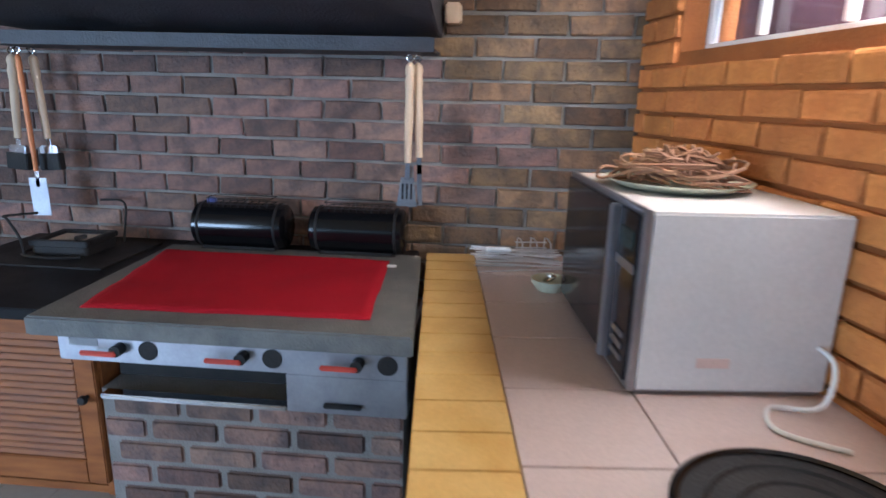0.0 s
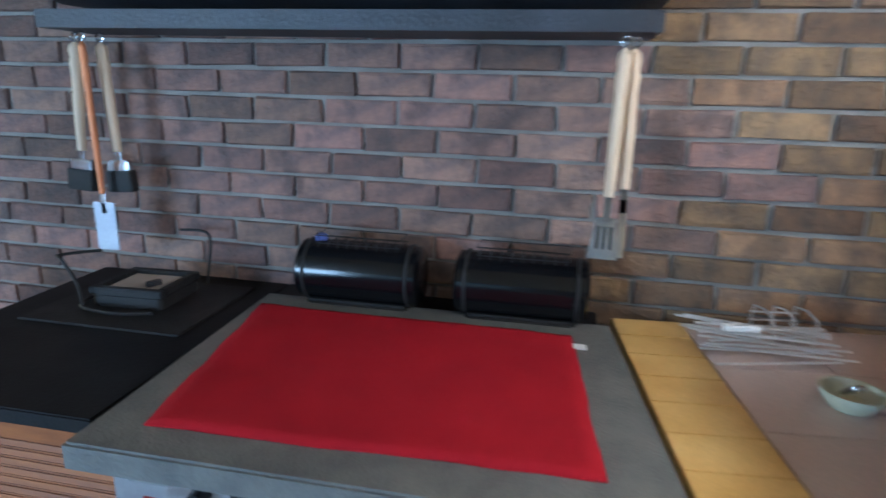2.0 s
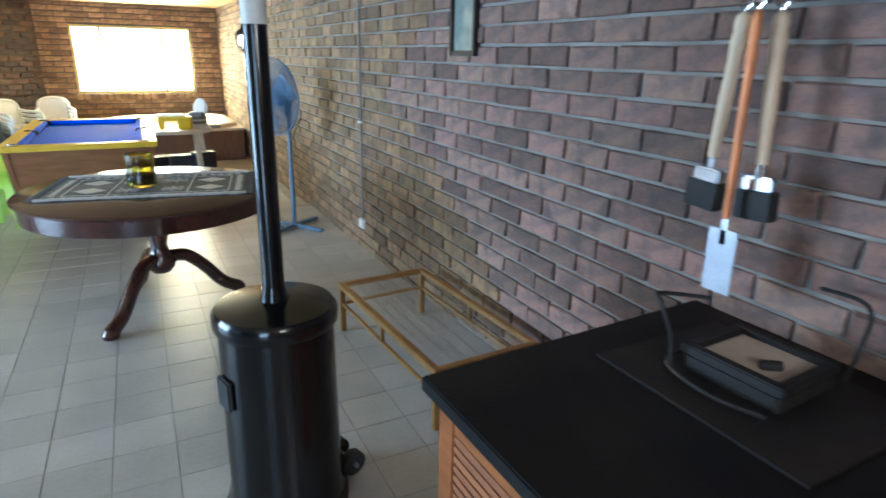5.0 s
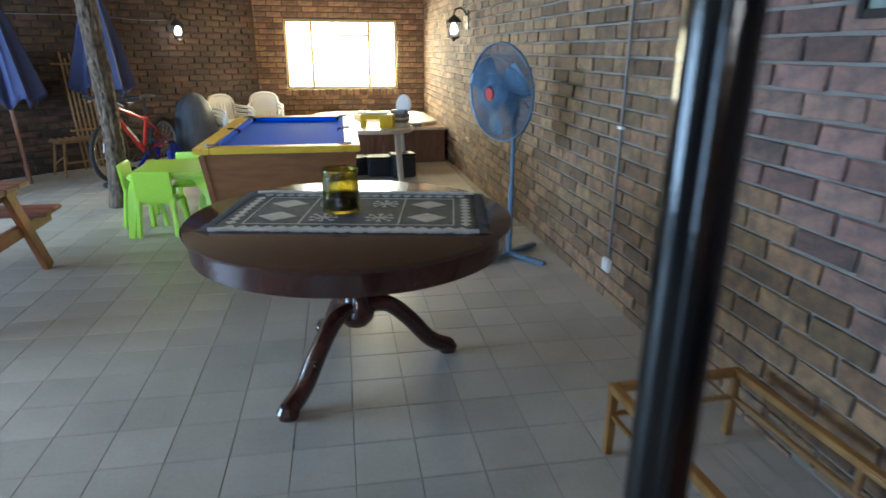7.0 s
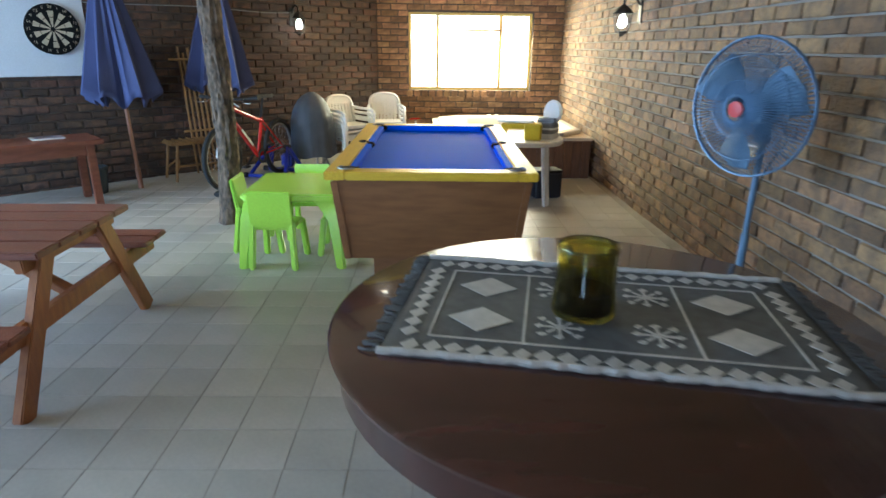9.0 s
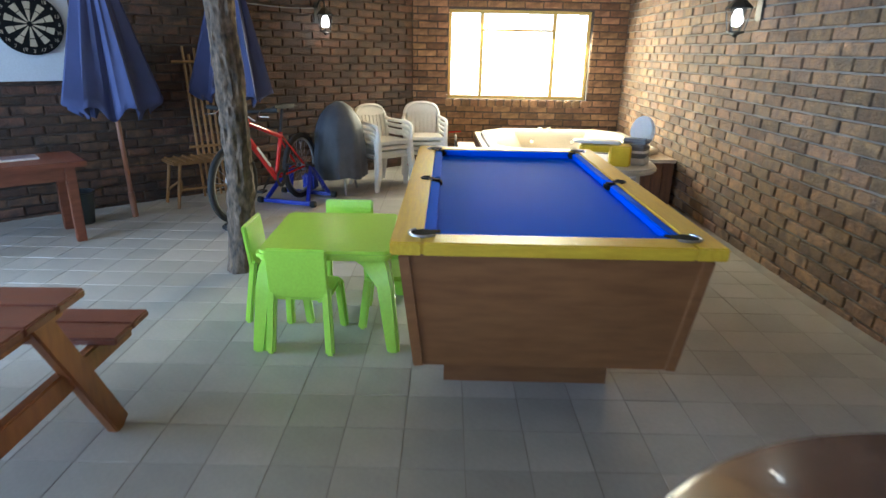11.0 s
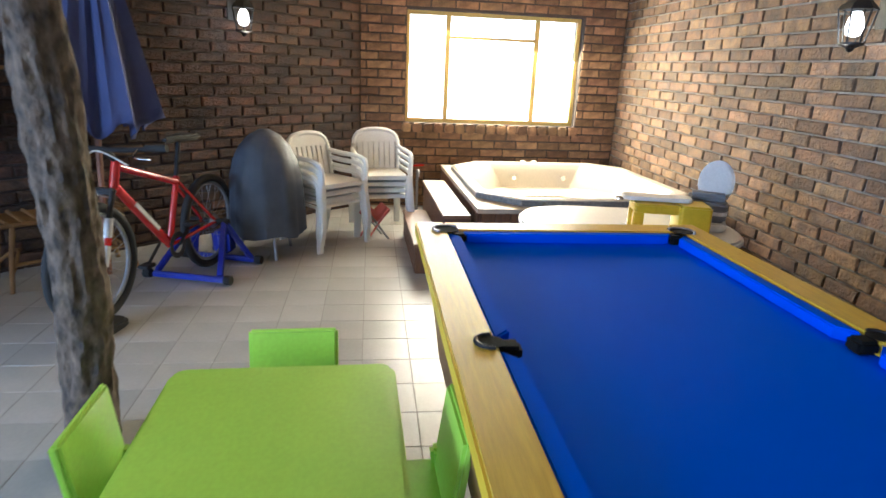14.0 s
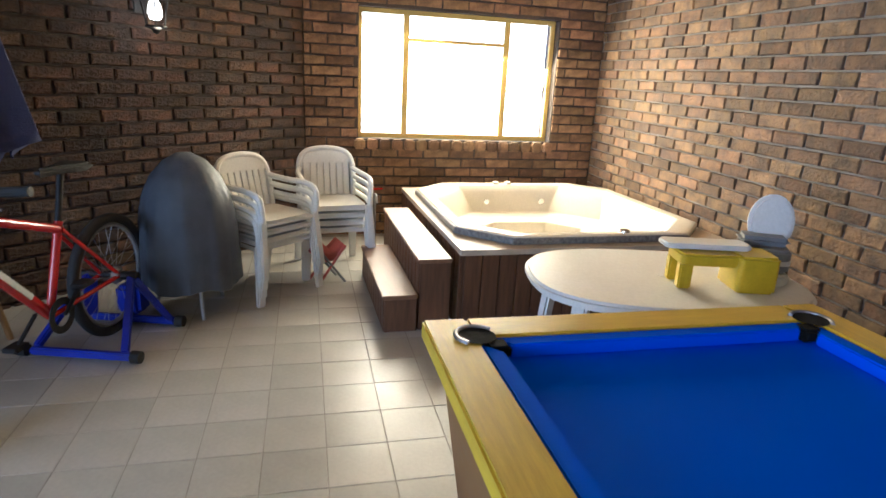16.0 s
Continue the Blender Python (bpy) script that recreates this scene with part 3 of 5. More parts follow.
def spatula(x, y, z, handle, blade, length, tilt, width, kind, label):
    t = thing("braai_tool", x, y, z, 0, label, "utensil", "hanging braai tools")
    t.matrix_basis = pose(x, y, z, tilt, 0, 0)
    part("hook", pipe([(0, 0, -0.03), (0, 0.014, -0.015), (0, 0, 0), (0, -0.014, -0.015), (0, 0, -0.03)], 0.003, 6), CHROME, t)
    g = 0.65 if handle is COPPER else 1.0
    part("grip", lathe([(r_ * g, z_) for r_, z_ in [(0, -length), (0.014, -length), (0.0175, -length * 0.6), (0.016, -length * 0.35), (0.020, -length * 0.25), (0.016, -length * 0.2), (0.020, -length * 0.15), (0.016, -length * 0.1), (0.018, -0.045), (0.006, -0.03), (0, -0.03)]], 12), handle, t)
    zb = -length
    part("neck", bar((0, 0, zb + 0.01), (0, 0, zb - 0.07), 0.004, 0.02, 0.001, up=(0, 1, 0)), CHROME, t)
    if kind == "slotted":
        w = width / 2
        b = sheet([(-0.6 * w, zb - 0.06), (-w, zb - 0.18), (w, zb - 0.18), (0.6 * w, zb - 0.06)], -0.001, 0.002, 0.0005, None, Matrix(((0, 0, 1, 0), (1, 0, 0, 0), (0, 1, 0, 0), (0, 0, 0, 1))))
        for k in (-1, 0, 1):
            part("slot", bbox(-0.0025, -0.001, k * 0.42 * w - 0.004, k * 0.42 * w + 0.004, zb - 0.15, zb - 0.085), BLACKM, t)
    elif kind == "brush":
        b = bbox(-0.02, 0.02, -width / 2, width / 2, zb - 0.14, zb - 0.065, 0.004)
        part("ferrule", bbox(-0.015, 0.015, -width / 2.4, width / 2.4, zb - 0.07, zb - 0.03, 0.006), CHROME, t)
    else:
        b = bbox(-0.002, 0.001, -width / 2, width / 2, zb - 0.2, zb - 0.03, 0.001)
    part("head", b, blade, t)


spatula(-0.155, 4.475, 1.58, HANDLE, BLACKM, 0.39, 4, 0.10, "brush", "pale wooden-handled grill brush hanging from the hood")
spatula(-0.20, 4.41, 1.58, COPPER, STEEL, 0.53, -1, 0.085, "plain", "long copper-handled steel scraper hanging from the hood")
spatula(-0.14, 4.392, 1.58, HANDLE, BLACKM, 0.39, -3, 0.10, "brush", "pale wooden-handled grill brush hanging from the hood")
spatula(-0.28, 2.71, 1.575, HANDLE, CHROME, 0.42, 1, 0.085, "slotted", "slotted steel turner with pale wooden handle")
spatula(-0.25, 2.685, 1.575, HANDLE, CHROME, 0.40, -1.5, 0.02, "plain", "pale wooden-handled fork hanging from the hood")

# ---- tiled counter, microwave ----
CT = Matrix.Translation((0, 2.44, 0)) @ Matrix.Rotation(math.atan(0.095), 4, "Z")
cnt = thing("tiled_counter", 0, 0, 0, 0, "brick counter with pale pink top and yellow edge tiles", "counter")
cnt.matrix_basis = CT
part("core", bbox(-2.2, -0.05, -0.95, 0.215, 0, 0.715), MORTAR, cnt)
for k in range(16):
    part("edge_tile", bbox(-0.06 - (k + 1) * 0.135 + 0.0015, -0.06 - k * 0.135, 0.006, 0.222, 0.60, 0.728, 0.003), YELT, cnt)
for k in range(7):
    part("tile", bbox(-0.06 - (k + 1) * 0.32 + 0.003, -0.06 - k * 0.32, -0.31, 0.003, 0.715, 0.726, 0.002), PINKT, cnt)
    part("tile", bbox(-0.06 - (k + 1) * 0.32 + 0.003, -0.06 - k * 0.32, -0.95, -0.313, 0.715, 0.726, 0.002), PINKT, cnt)

mw = thing("microwave_oven", -0.95, 1.84, 0.727, 6.0, "old white microwave oven with dark glass door", "microwave")
part("body", bbox(-0.36, 0.36, -0.265, 0.205, 0.012, 0.452, 0.006), CREAM, mw)
part("front_frame", bbox(-0.362, 0.362, 0.205, 0.222, 0.012, 0.457, 0.003), STEEL, mw)
part("door", bbox(-0.17, 0.345, 0.222, 0.236, 0.03, 0.442, 0.004), DARKG, mw, "smoked glass door")
part("door_handle", bbox(-0.20, -0.178, 0.222, 0.25, 0.03, 0.442, 0.004), STEEL, mw)
cp = part("control_panel", bbox(-0.345, -0.21, 0.222, 0.23, 0.03, 0.442, 0.003), DARKG, mw)
part("display", bbox(-0.325, -0.23, 0.23, 0.233, 0.352, 0.397), mat("dim_display", (0.03, 0.05, 0.05), None, 0.2), cp)
part("panel_band", bbox(-0.345, -0.21, 0.23, 0.233, 0.30, 0.322), STEEL, cp)
for z in (0.07, 0.10, 0.13):
    part("button", bbox(-0.32, -0.24, 0.23, 0.235, z, z + 0.016, 0.002), STEEL, cp)
part("sticker", bbox(-0.3615, -0.36, -0.02, 0.06, 0.075, 0.1), mat("cream_sticker", (0.7, 0.5, 0.42), None, 0.6), mw, "small peeled beige sticker")
for x in (-0.3, 0.3):
    for y in (-0.18, 0.17):
        part("foot", rod((x, y, 0.0), (x, y, 0.014), 0.016, seg=10), RUBBER, mw)
part("power_cable", pipe([(-0.30, -0.225, 0.13), (-0.42, -0.23, 0.12), (-0.46, -0.19, 0.03), (-0.42, -0.10, 0.006), (-0.52, -0.06, 0.006), (-0.60, -0.17, 0.006)], 0.006), WHITE, mw, "loose white power cable")
plate = thing("tray", -0.92, 1.84, 1.181, 6, "oval pale green ceramic tray with a raised edge", "tray")
part("dish", lathe([(0, 0.0), (0.15, 0.0), (0.2, 0.022), (0.204, 0.026), (0.196, 0.024), (0.15, 0.006), (0, 0.006)], 36), mat("pale_green_ceramic", (0.6, 0.62, 0.48), None, 0.35), plate)
nest = thing("twig_bundle", -0.92, 1.84, 1.19, 6, "tangle of dry curled twigs heaped on the tray", "dried twigs")
for n in range(58):
    a = random.uniform(0, 6.28)
    r = random.uniform(0.05, 0.19)
    pts = []
    for step in range(6):
        aa = a + step * random.uniform(0.3, 0.8)
        rr = r * random.uniform(0.5, 1.2)
        pts.append((rr * math.cos(aa), rr * math.sin(aa), 0.008 + random.uniform(0.0, 0.125) * (1 - 0.5 * r / 0.19)))
    part("twig", pipe(pts, random.uniform(0.003, 0.0062), 5, None, 4), TWIG, nest)
sk = thing("skewer_bundle", -0.27, 2.27, 0.728, 98, "bundle of shiny steel skewers and folding grids", "skewers")
for k in range(18):
    y = random.uniform(-0.09, 0.09)
    part("skewer", rod((-0.2 + random.uniform(-0.03, 0.05), y, 0.012 + 0.008 * (k // 2)), (0.16, y + random.uniform(-0.16, 0.08), 0.012 + 0.008 * (k // 2)), 0.0035, seg=6), WIRE, sk)
for x in (-0.16, -0.10, -0.04):
    part("grid_wire", pipe([(x, -0.02, 0.02), (x, -0.02, 0.10), (x, -0.14, 0.10), (x, -0.14, 0.02)], 0.003, 6, None, 2), WIRE, sk)
for z in (0.03, 0.055, 0.08):
    part("grid_wire", rod((-0.17, -0.14, z), (-0.03, -0.14, z), 0.003, seg=6), WIRE, sk)
part("grip", rod((0.02, 0.03, 0.089), (0.12, 0.035, 0.092), 0.011, seg=10), WHITE, sk)
bowl = thing("bowl", -0.53, 2.14, 0.727, 0, "small pale green bowl holding steel bits", "bowl")
part("dish", lathe([(0, 0), (0.045, 0), (0.068, 0.03), (0.072, 0.045), (0.066, 0.044), (0.05, 0.012), (0, 0.01)], 24), bpy.data.materials["pale_green_ceramic"], bowl)
part("ring", pipe([(0.02, 0, 0.03), (0, 0.02, 0.035), (-0.02, 0, 0.06), (0, -0.02, 0.05)], 0.006, 6, closed=True), CHROME, bowl)
pan = thing("black_pan", -1.82, 1.83, 0.727, 0, "low black round pan lid on the counter", "pan")
part("shell", lathe([(0, 0.0), (0.20, 0.0), (0.215, 0.03), (0.21, 0.04), (0.17, 0.044), (0, 0.046)], 48), BLACKM, pan)
part("rolled_rim", lathe([(0.212, 0.030), (0.221, 0.034), (0.221, 0.044), (0.212, 0.049), (0.204, 0.044), (0.212, 0.030)], 48), BLACKP, pan)
for r_ in (0.06, 0.11, 0.16):
    part("ridge", lathe([(r_ - 0.006, 0.0445), (r_, 0.0495), (r_ + 0.006, 0.0445)], 40), BLACKM, pan)

pic = thing("picture_frame", -0.001, 6.09, 1.43, 0, "narrow dark-framed picture hung on the brick wall", "picture")
fr = bbox(-0.03, 0, -0.123, -0.098, 0, 0.42, 0.003)
bbox(-0.03, 0, 0.098, 0.123, 0, 0.42, 0.003, bm=fr)
bbox(-0.03, 0, -0.098, 0.098, 0, 0.025, 0.003, bm=fr)
bbox(-0.03, 0, -0.098, 0.098, 0.395, 0.42, 0.003, bm=fr)
part("frame", fr, BLACKM, pic)
part("print", bbox(-0.014, -0.002, -0.098, 0.098, 0.025, 0.395), PICM, pic)

# ---- heater, glass table ----
ht = thing("patio_heater", -1.195, 5.14, 0, 15, "black enamel patio gas heater with tall pole", "heater")
part("cylinder_housing", lathe([(0, 0.03), (0.185, 0.03), (0.19, 0.05), (0.178, 0.1), (0.172, 0.66), (0.18, 0.665), (0.18, 0.69), (0.165, 0.705), (0, 0.705)], 48), BLACKP, ht)
part("top_cap", lathe([(0.182, 0.655), (0.186, 0.66), (0.186, 0.695), (0.175, 0.712), (0.1, 0.722), (0.04, 0.728), (0, 0.728)], 48), BLACKP, ht)
part("pole", lathe([(0, 0.72), (0.045, 0.72), (0.035, 0.76), (0.032, 0.78), (0.032, 2.03), (0, 2.03)], 24), BLACKP, ht)
part("pole_label", lathe([(0.0325, 1.50), (0.0332, 1.502), (0.0332, 1.575), (0.0325, 1.577)], 24), mat("pale_label", (0.66, 0.66, 0.62), None, 0.5), ht, "faded white label round the pole")
part("pole_collar", lathe([(0.032, 1.78), (0.037, 1.785), (0.037, 1.83), (0.032, 1.835)], 24), STEEL, ht, "bright steel collar")
part("base_plate", lathe([(0, 0), (0.2, 0), (0.2, 0.02), (0.19, 0.03), (0, 0.03)], 40), BLACKM, ht)
for s in (-0.05, 0.05):
    part("wheel", rod((0.225, s - 0.015, 0.05), (0.225, s + 0.015, 0.05), 0.045, seg=20), RUBBER, ht)
part("axle", rod((0.225, -0.08, 0.05), (0.225, 0.08, 0.05), 0.008), STEEL, ht)
part("wheel_bracket", bbox(0.17, 0.225, -0.03, 0.03, 0.035, 0.055, 0.003), BLACKM, ht)
part("side_grip", bbox(-0.186, -0.172, -0.04, 0.04, 0.42, 0.52, 0.006), RUBBER, ht)

gt = thing("coffee_table", -0.355, 5.77, 0, 2, "low brass-framed coffee table with glass top", "table")
GX, GY, GZ = 0.24, 0.51, 0.275
for sx in (-1, 1):
    for sy in (-1, 1):
        part("leg", bbox(sx * GX - 0.014, sx * GX + 0.014, sy * GY - 0.014, sy * GY + 0.014, 0, GZ - 0.03, 0.003), BRASS, gt)
    part("side_rail", bbox(sx * GX - 0.016, sx * GX + 0.016, -GY - 0.016, GY + 0.016, GZ - 0.03, GZ, 0.003), BRASS, gt)
    part("low_rail", bbox(sx * GX - 0.008, sx * GX + 0.008, -GY + 0.014, GY - 0.014, 0.15, 0.166, 0.002), BRASS, gt)
    part("strut", bbox(sx * GX - 0.008, sx * GX + 0.008, -0.01, 0.01, 0.166, GZ - 0.03, 0.002), BRASS, gt)
for sy in (-1, 1):
    part("end_rail", bbox(-GX + 0.016, GX - 0.016, sy * GY - 0.016, sy * GY + 0.016, GZ - 0.0301, GZ - 0.0005, 0.003), BRASS, gt)
    part("low_rail", bbox(-GX + 0.014, GX - 0.014, sy * GY - 0.008, sy * GY + 0.008, 0.15, 0.166, 0.002), BRASS, gt)
part("glass_top", bbox(-GX + 0.016, GX - 0.016, -GY + 0.016, GY - 0.016, GZ - 0.012, GZ - 0.006), CLEAR, gt).visible_shadow = False

# ---- round table, rug, jar, fan ----
rt = thing("round_table", -1.435, 7.02, 0, 0, "round dark mahogany pedestal table with polished top", "table")
part("tabletop", lathe([(0, 0.60), (0.60, 0.60), (0.625, 0.606), (0.63, 0.685), (0.645, 0.692), (0.648, 0.702), (0.638, 0.71), (0, 0.71)], 72), MAHOG, rt)
part("pedestal", lathe([(0, 0.22), (0.05, 0.22), (0.075, 0.25), (0.08, 0.29), (0.055, 0.33), (0.045, 0.38), (0.06, 0.45), (0.05, 0.52), (0.07, 0.58), (0.12, 0.59), (0.2, 0.60), (0, 0.60)], 28), MAHOG, rt)
for a in (228, 12, 110):
    c, s = math.cos(radians(a)), math.sin(radians(a))
    pts = [(0.04, 0.30), (0.14, 0.29), (0.24, 0.20), (0.34, 0.08), (0.43, 0.03)]
    bm = pipe([(r * c, r * s, z) for r, z in pts], 0.038, 10)
    merge(bm, lathe([(0, 0), (0.04, 0), (0.045, 0.025), (0.03, 0.05), (0, 0.055)], 14, m=Matrix.Translation((0.43 * c, 0.43 * s, 0))))
    part("leg", bm, MAHOG, rt)

rug = thing("table_runner", -1.417, 7.045, 0.7105, -12.0, "grey and white woven mat with diamond border and fringe", "table mat")
RW, RD = 0.985, 0.60
bm = bmesh.new()
NX, NY = 40, 24
g = {}
for i in range(NX + 1):
    for j in range(NY + 1):
        x, y = -RW / 2 + RW * i / NX, -RD / 2 + RD * j / NY
        g[i, j] = bm.verts.new((x + 0.004 * noise.noise(Vector((x * 6, y * 6, 2))), y + 0.006 * noise.noise(Vector((x * 5, y * 5, 0))), 0.005 + 0.0015 * noise.noise(Vector((x * 9, y * 9, 0)))))
for i in range(NX):
    for j in range(NY):
        bm.faces.new((g[i, j], g[i + 1, j], g[i + 1, j + 1], g[i, j + 1]))
r_ob = part("weave", bm, RUGD, rug)
md = r_ob.modifiers.new("thick", "SOLIDIFY")
md.thickness, md.offset = 0.005, -1
bm = bmesh.new()


def dia(cx, cy, w, h, b):
    q = lambda: random.uniform(-0.0022, 0.0022)
    sheet([(cx - w / 2 + q(), cy + q()), (cx + q(), cy - h / 2 + q()), (cx + w / 2 + q(), cy + q()), (cx + q(), cy + h / 2 + q())], 0.004, 0.0068, bm=b)


for k in range(19):
    for y in (-RD / 2 + 0.045, RD / 2 - 0.045):
        dia(-0.43 + k * 0.0478, y, 0.043, 0.05, bm)
for k in range(9):
    for x in (-RW / 2 + 0.045, RW / 2 - 0.045):
        dia(x, -0.19 + k * 0.0478, 0.043, 0.05, bm)
part("border", bm, RUGL, rug, "white diamond border")["kind"] = "stuff"
bm = bmesh.new()
for y in (-RD / 2 + 0.004, RD / 2 - 0.004):
    hem = [(-RW / 2 + RW * k / 60, y + random.uniform(-0.004, 0.004), 0.009 + random.uniform(-0.001, 0.002)) for k in range(61)]
    part("hem", pipe(hem, 0.0085, 6, None, 2), RUGL, rug, "fuzzy off-white woollen hem")
for y in (-0.205, 0.205):
    bbox(-0.40, 0.40, y - 0.003, y + 0.003, 0.004, 0.0066, bm=bm)
for x in (-0.40, -0.19, 0.19, 0.40):
    bbox(x - 0.003, x + 0.003, -0.205, 0.205, 0.004, 0.0065, bm=bm)
part("stripes", bm, RUGL, rug)
bm = bmesh.new()
for x in (-0.295, 0.295):
    for y in (-0.1, 0.1):
        dia(x, y, 0.15, 0.13, bm)
for cx in (-0.11, 0.11):
    for cy in (-0.11, 0.11):
        for k in range(8):
            a = k * math.pi / 4
            r_ = 0.056 if k % 2 else 0.047
            dia(cx + r_ * math.cos(a), cy + r_ * math.sin(a), 0.022, 0.022, bm)
            sheet([(cx + r * math.cos(a + d), cy + r * math.sin(a + d)) for r, d in ((0.014, -0.25), (0.04, -0.1), (0.04, 0.1), (0.014, 0.25))], 0.004, 0.0066, bm=bm)
        dia(cx, cy, 0.03, 0.03, bm)
part("pattern", bm, RUGL, rug, "white diamond and star motifs")["kind"] = "stuff"
for s in (-1, 1):
    bm = bmesh.new()
    for k in range(46):
        y = -RD / 2 + 0.006 + k * (RD - 0.012) / 45
        pipe([(s * RW / 2, y, 0.006), (s * (RW / 2 + 0.02), y + random.uniform(-0.006, 0.006), 0.007), (s * (RW / 2 + random.uniform(0.03, 0.045)), y + random.uniform(-0.012, 0.012), 0.004)], 0.0035, 4, bm, 2)
    part("fringe", bm, RUGD, rug, "dark knotted fringe")

jar = thing("glass_jar", -1.475, 7.035, 0.722, 0, "olive glass tumbler with dark sediment in it", "jar")
part("glass", lathe([(0, 0), (0.074, 0), (0.077, 0.008), (0.075, 0.04), (0.071, 0.10), (0.069, 0.14), (0.072, 0.158), (0.074, 0.168), (0.072, 0.172), (0.067, 0.168), (0.064, 0.14), (0.065, 0.10), (0.069, 0.04), (0.070, 0.014), (0, 0.012)], 40), OLIVE, jar)
part("filling", lathe([(0, 0.014), (0.067, 0.016), (0.065, 0.062), (0, 0.060)], 30), DARKFILL, jar, "dark grainy filling")

fan = thing("pedestal_fan", -0.33, 8.36, 0, 0, "blue-grey pedestal fan with round wire grille", "fan")
part("pole", rod((0, 0, 0.03), (0, 0, 0.95), 0.014, seg=14), FANBLUE, fan)
part("sleeve", rod((0, 0, 0.03), (0, 0, 0.5), 0.019, seg=14), FANBLUE, fan)
for k in range(4):
    a = radians(35 + 90 * k)
    part("foot", bar((0, 0, 0.022), (0.3 * math.cos(a), 0.3 * math.sin(a), 0.014), 0.045, 0.024, 0.006), FANBLUE, fan)
HM = Matrix.Translation((-0.11, -0.05, 1.09)) @ Matrix.Rotation(radians(-66), 4, "Z") @ Matrix.Rotation(radians(92), 4, "X")
part("motor", lathe([(0, -0.14), (0.05, -0.14), (0.07, -0.12), (0.075, -0.04), (0.06, 0.0), (0, 0.0)], 24, m=HM), FANBLUE, fan)
part("neck", bar((0, 0, 0.93), (-0.02, -0.01, 1.06), 0.06, 0.06, 0.01), FANBLUE, fan)
cage = bmesh.new()
R = 0.295
for z, r in ((0.0, R), (0.01, R), (0.09, 0.06), (0.085, 0.12), (0.06, 0.22), (-0.05, 0.22), (-0.07, 0.12)):
    merge(cage, pipe([(r * math.cos(a), r * math.sin(a), z) for a in [k * math.pi / 8 for k in range(16)]], 0.0025 if r < R else 0.005, 5, None, 2, True))
for k in range(96):
    a = k * 2 * math.pi / 96
    for zz in (0.09, -0.08):
        pipe([(0.05 * math.cos(a), 0.05 * math.sin(a), zz), (0.17 * math.cos(a), 0.17 * math.sin(a), zz * 0.85), (R * math.cos(a), R * math.sin(a), 0.005)], 0.0022, 4, cage, 3)
cage.transform(HM)
part("grille", cage, FANWIRE, fan)
part("badge", lathe([(0, 0.085), (0.034, 0.085), (0.034, 0.096), (0, 0.1)], 20, m=HM), mat("red_badge", (0.6, 0.05, 0.05), None, 0.4), fan, "red centre badge")
for k in range(3):
    bl = bmesh.new()
    rows = []
    for i in range(7):
        r = 0.04 + i * 0.037
        w = 0.35 + 0.45 * math.sin(i / 6 * math.pi * 0.8)
        rows.append([bl.verts.new((r * math.cos(t), r * math.sin(t), 0.02 + 0.05 * (t / w))) for t in (-w / 1.6, 0.0, w / 1.6)])
    for A, B in zip(rows, rows[1:]):
        for j in range(2):
            bl.faces.new((A[j], A[j + 1], B[j + 1], B[j]))
    bl.transform(HM @ Matrix.Rotation(k * 2 * math.pi / 3 + 0.4, 4, "Z"))
    b_ob = part("blade", bl, FANBLADE, fan)
    b_ob.modifiers.new("thick", "SOLIDIFY").thickness = 0.003
part("cord", pipe([(0.05, 0.03, 1.05), (0.11, 0.0, 0.95), (0.06, 0.02, 0.82), (0.02, 0.02, 0.7)], 0.004), RUBBER, fan)

sock = thing("wall_socket", -0.0, 7.55, 0.155, 0, "white surface wall socket low on the brick", "socket")
part("plate", bbox(-0.03, -0.002, -0.04, 0.04, 0.01, 0.085, 0.006), WHITE, sock)
part("rocker", bbox(-0.034, -0.03, -0.01, 0.01, 0.05, 0.075, 0.002), WHITE, sock)
cond = thing("cable_conduit", -0.0, 7.54, 0.255, 0, "thin white cable conduit running up the brick wall", "conduit")
part("tube", rod((-0.014, 0, 0), (-0.014, 0, 1.75), 0.008, seg=10), mat("grey_conduit", (0.24, 0.22, 0.21), None, 0.6), cond)
part("saddle", bbox(-0.028, -0.0, -0.025, 0.025, 0.7, 0.715, 0.003), WHITE, cond)


# ---- pool table ----
pt = thing("pool_table", -1.79, 9.41, 0, -1.6, "coin pool table with blue baize and yellow oak rails", "pool table")
HX, HY, HZ = 0.507, 0.928, 0.765
part("bed", bbox(-HX + 0.06, HX - 0.06, -HY + 0.06, HY - 0.06, HZ - 0.08, HZ - 0.035), BAIZE, pt, "blue baize playing surface")
RWD = 0.097
for sx in (-1, 1):
    a, b = sorted((sx * HX, sx * (HX - RWD)))
    part("side_rail", bbox(a, b, -HY, HY, HZ - 0.042, HZ, 0.005), OAK, pt)
    for y0, y1 in ((-HY + RWD + 0.055, -0.055), (0.055, HY - RWD - 0.055)):
        xi = sx * (HX - RWD)
        xo = sx * (HX - RWD - 0.04)
        part("cushion", sheet([(xi, y0 - 0.03), (xo, y0 + 0.01), (xo, y1 - 0.01), (xi, y1 + 0.03)], HZ - 0.034, HZ - 0.004, 0.004), BAIZE, pt)
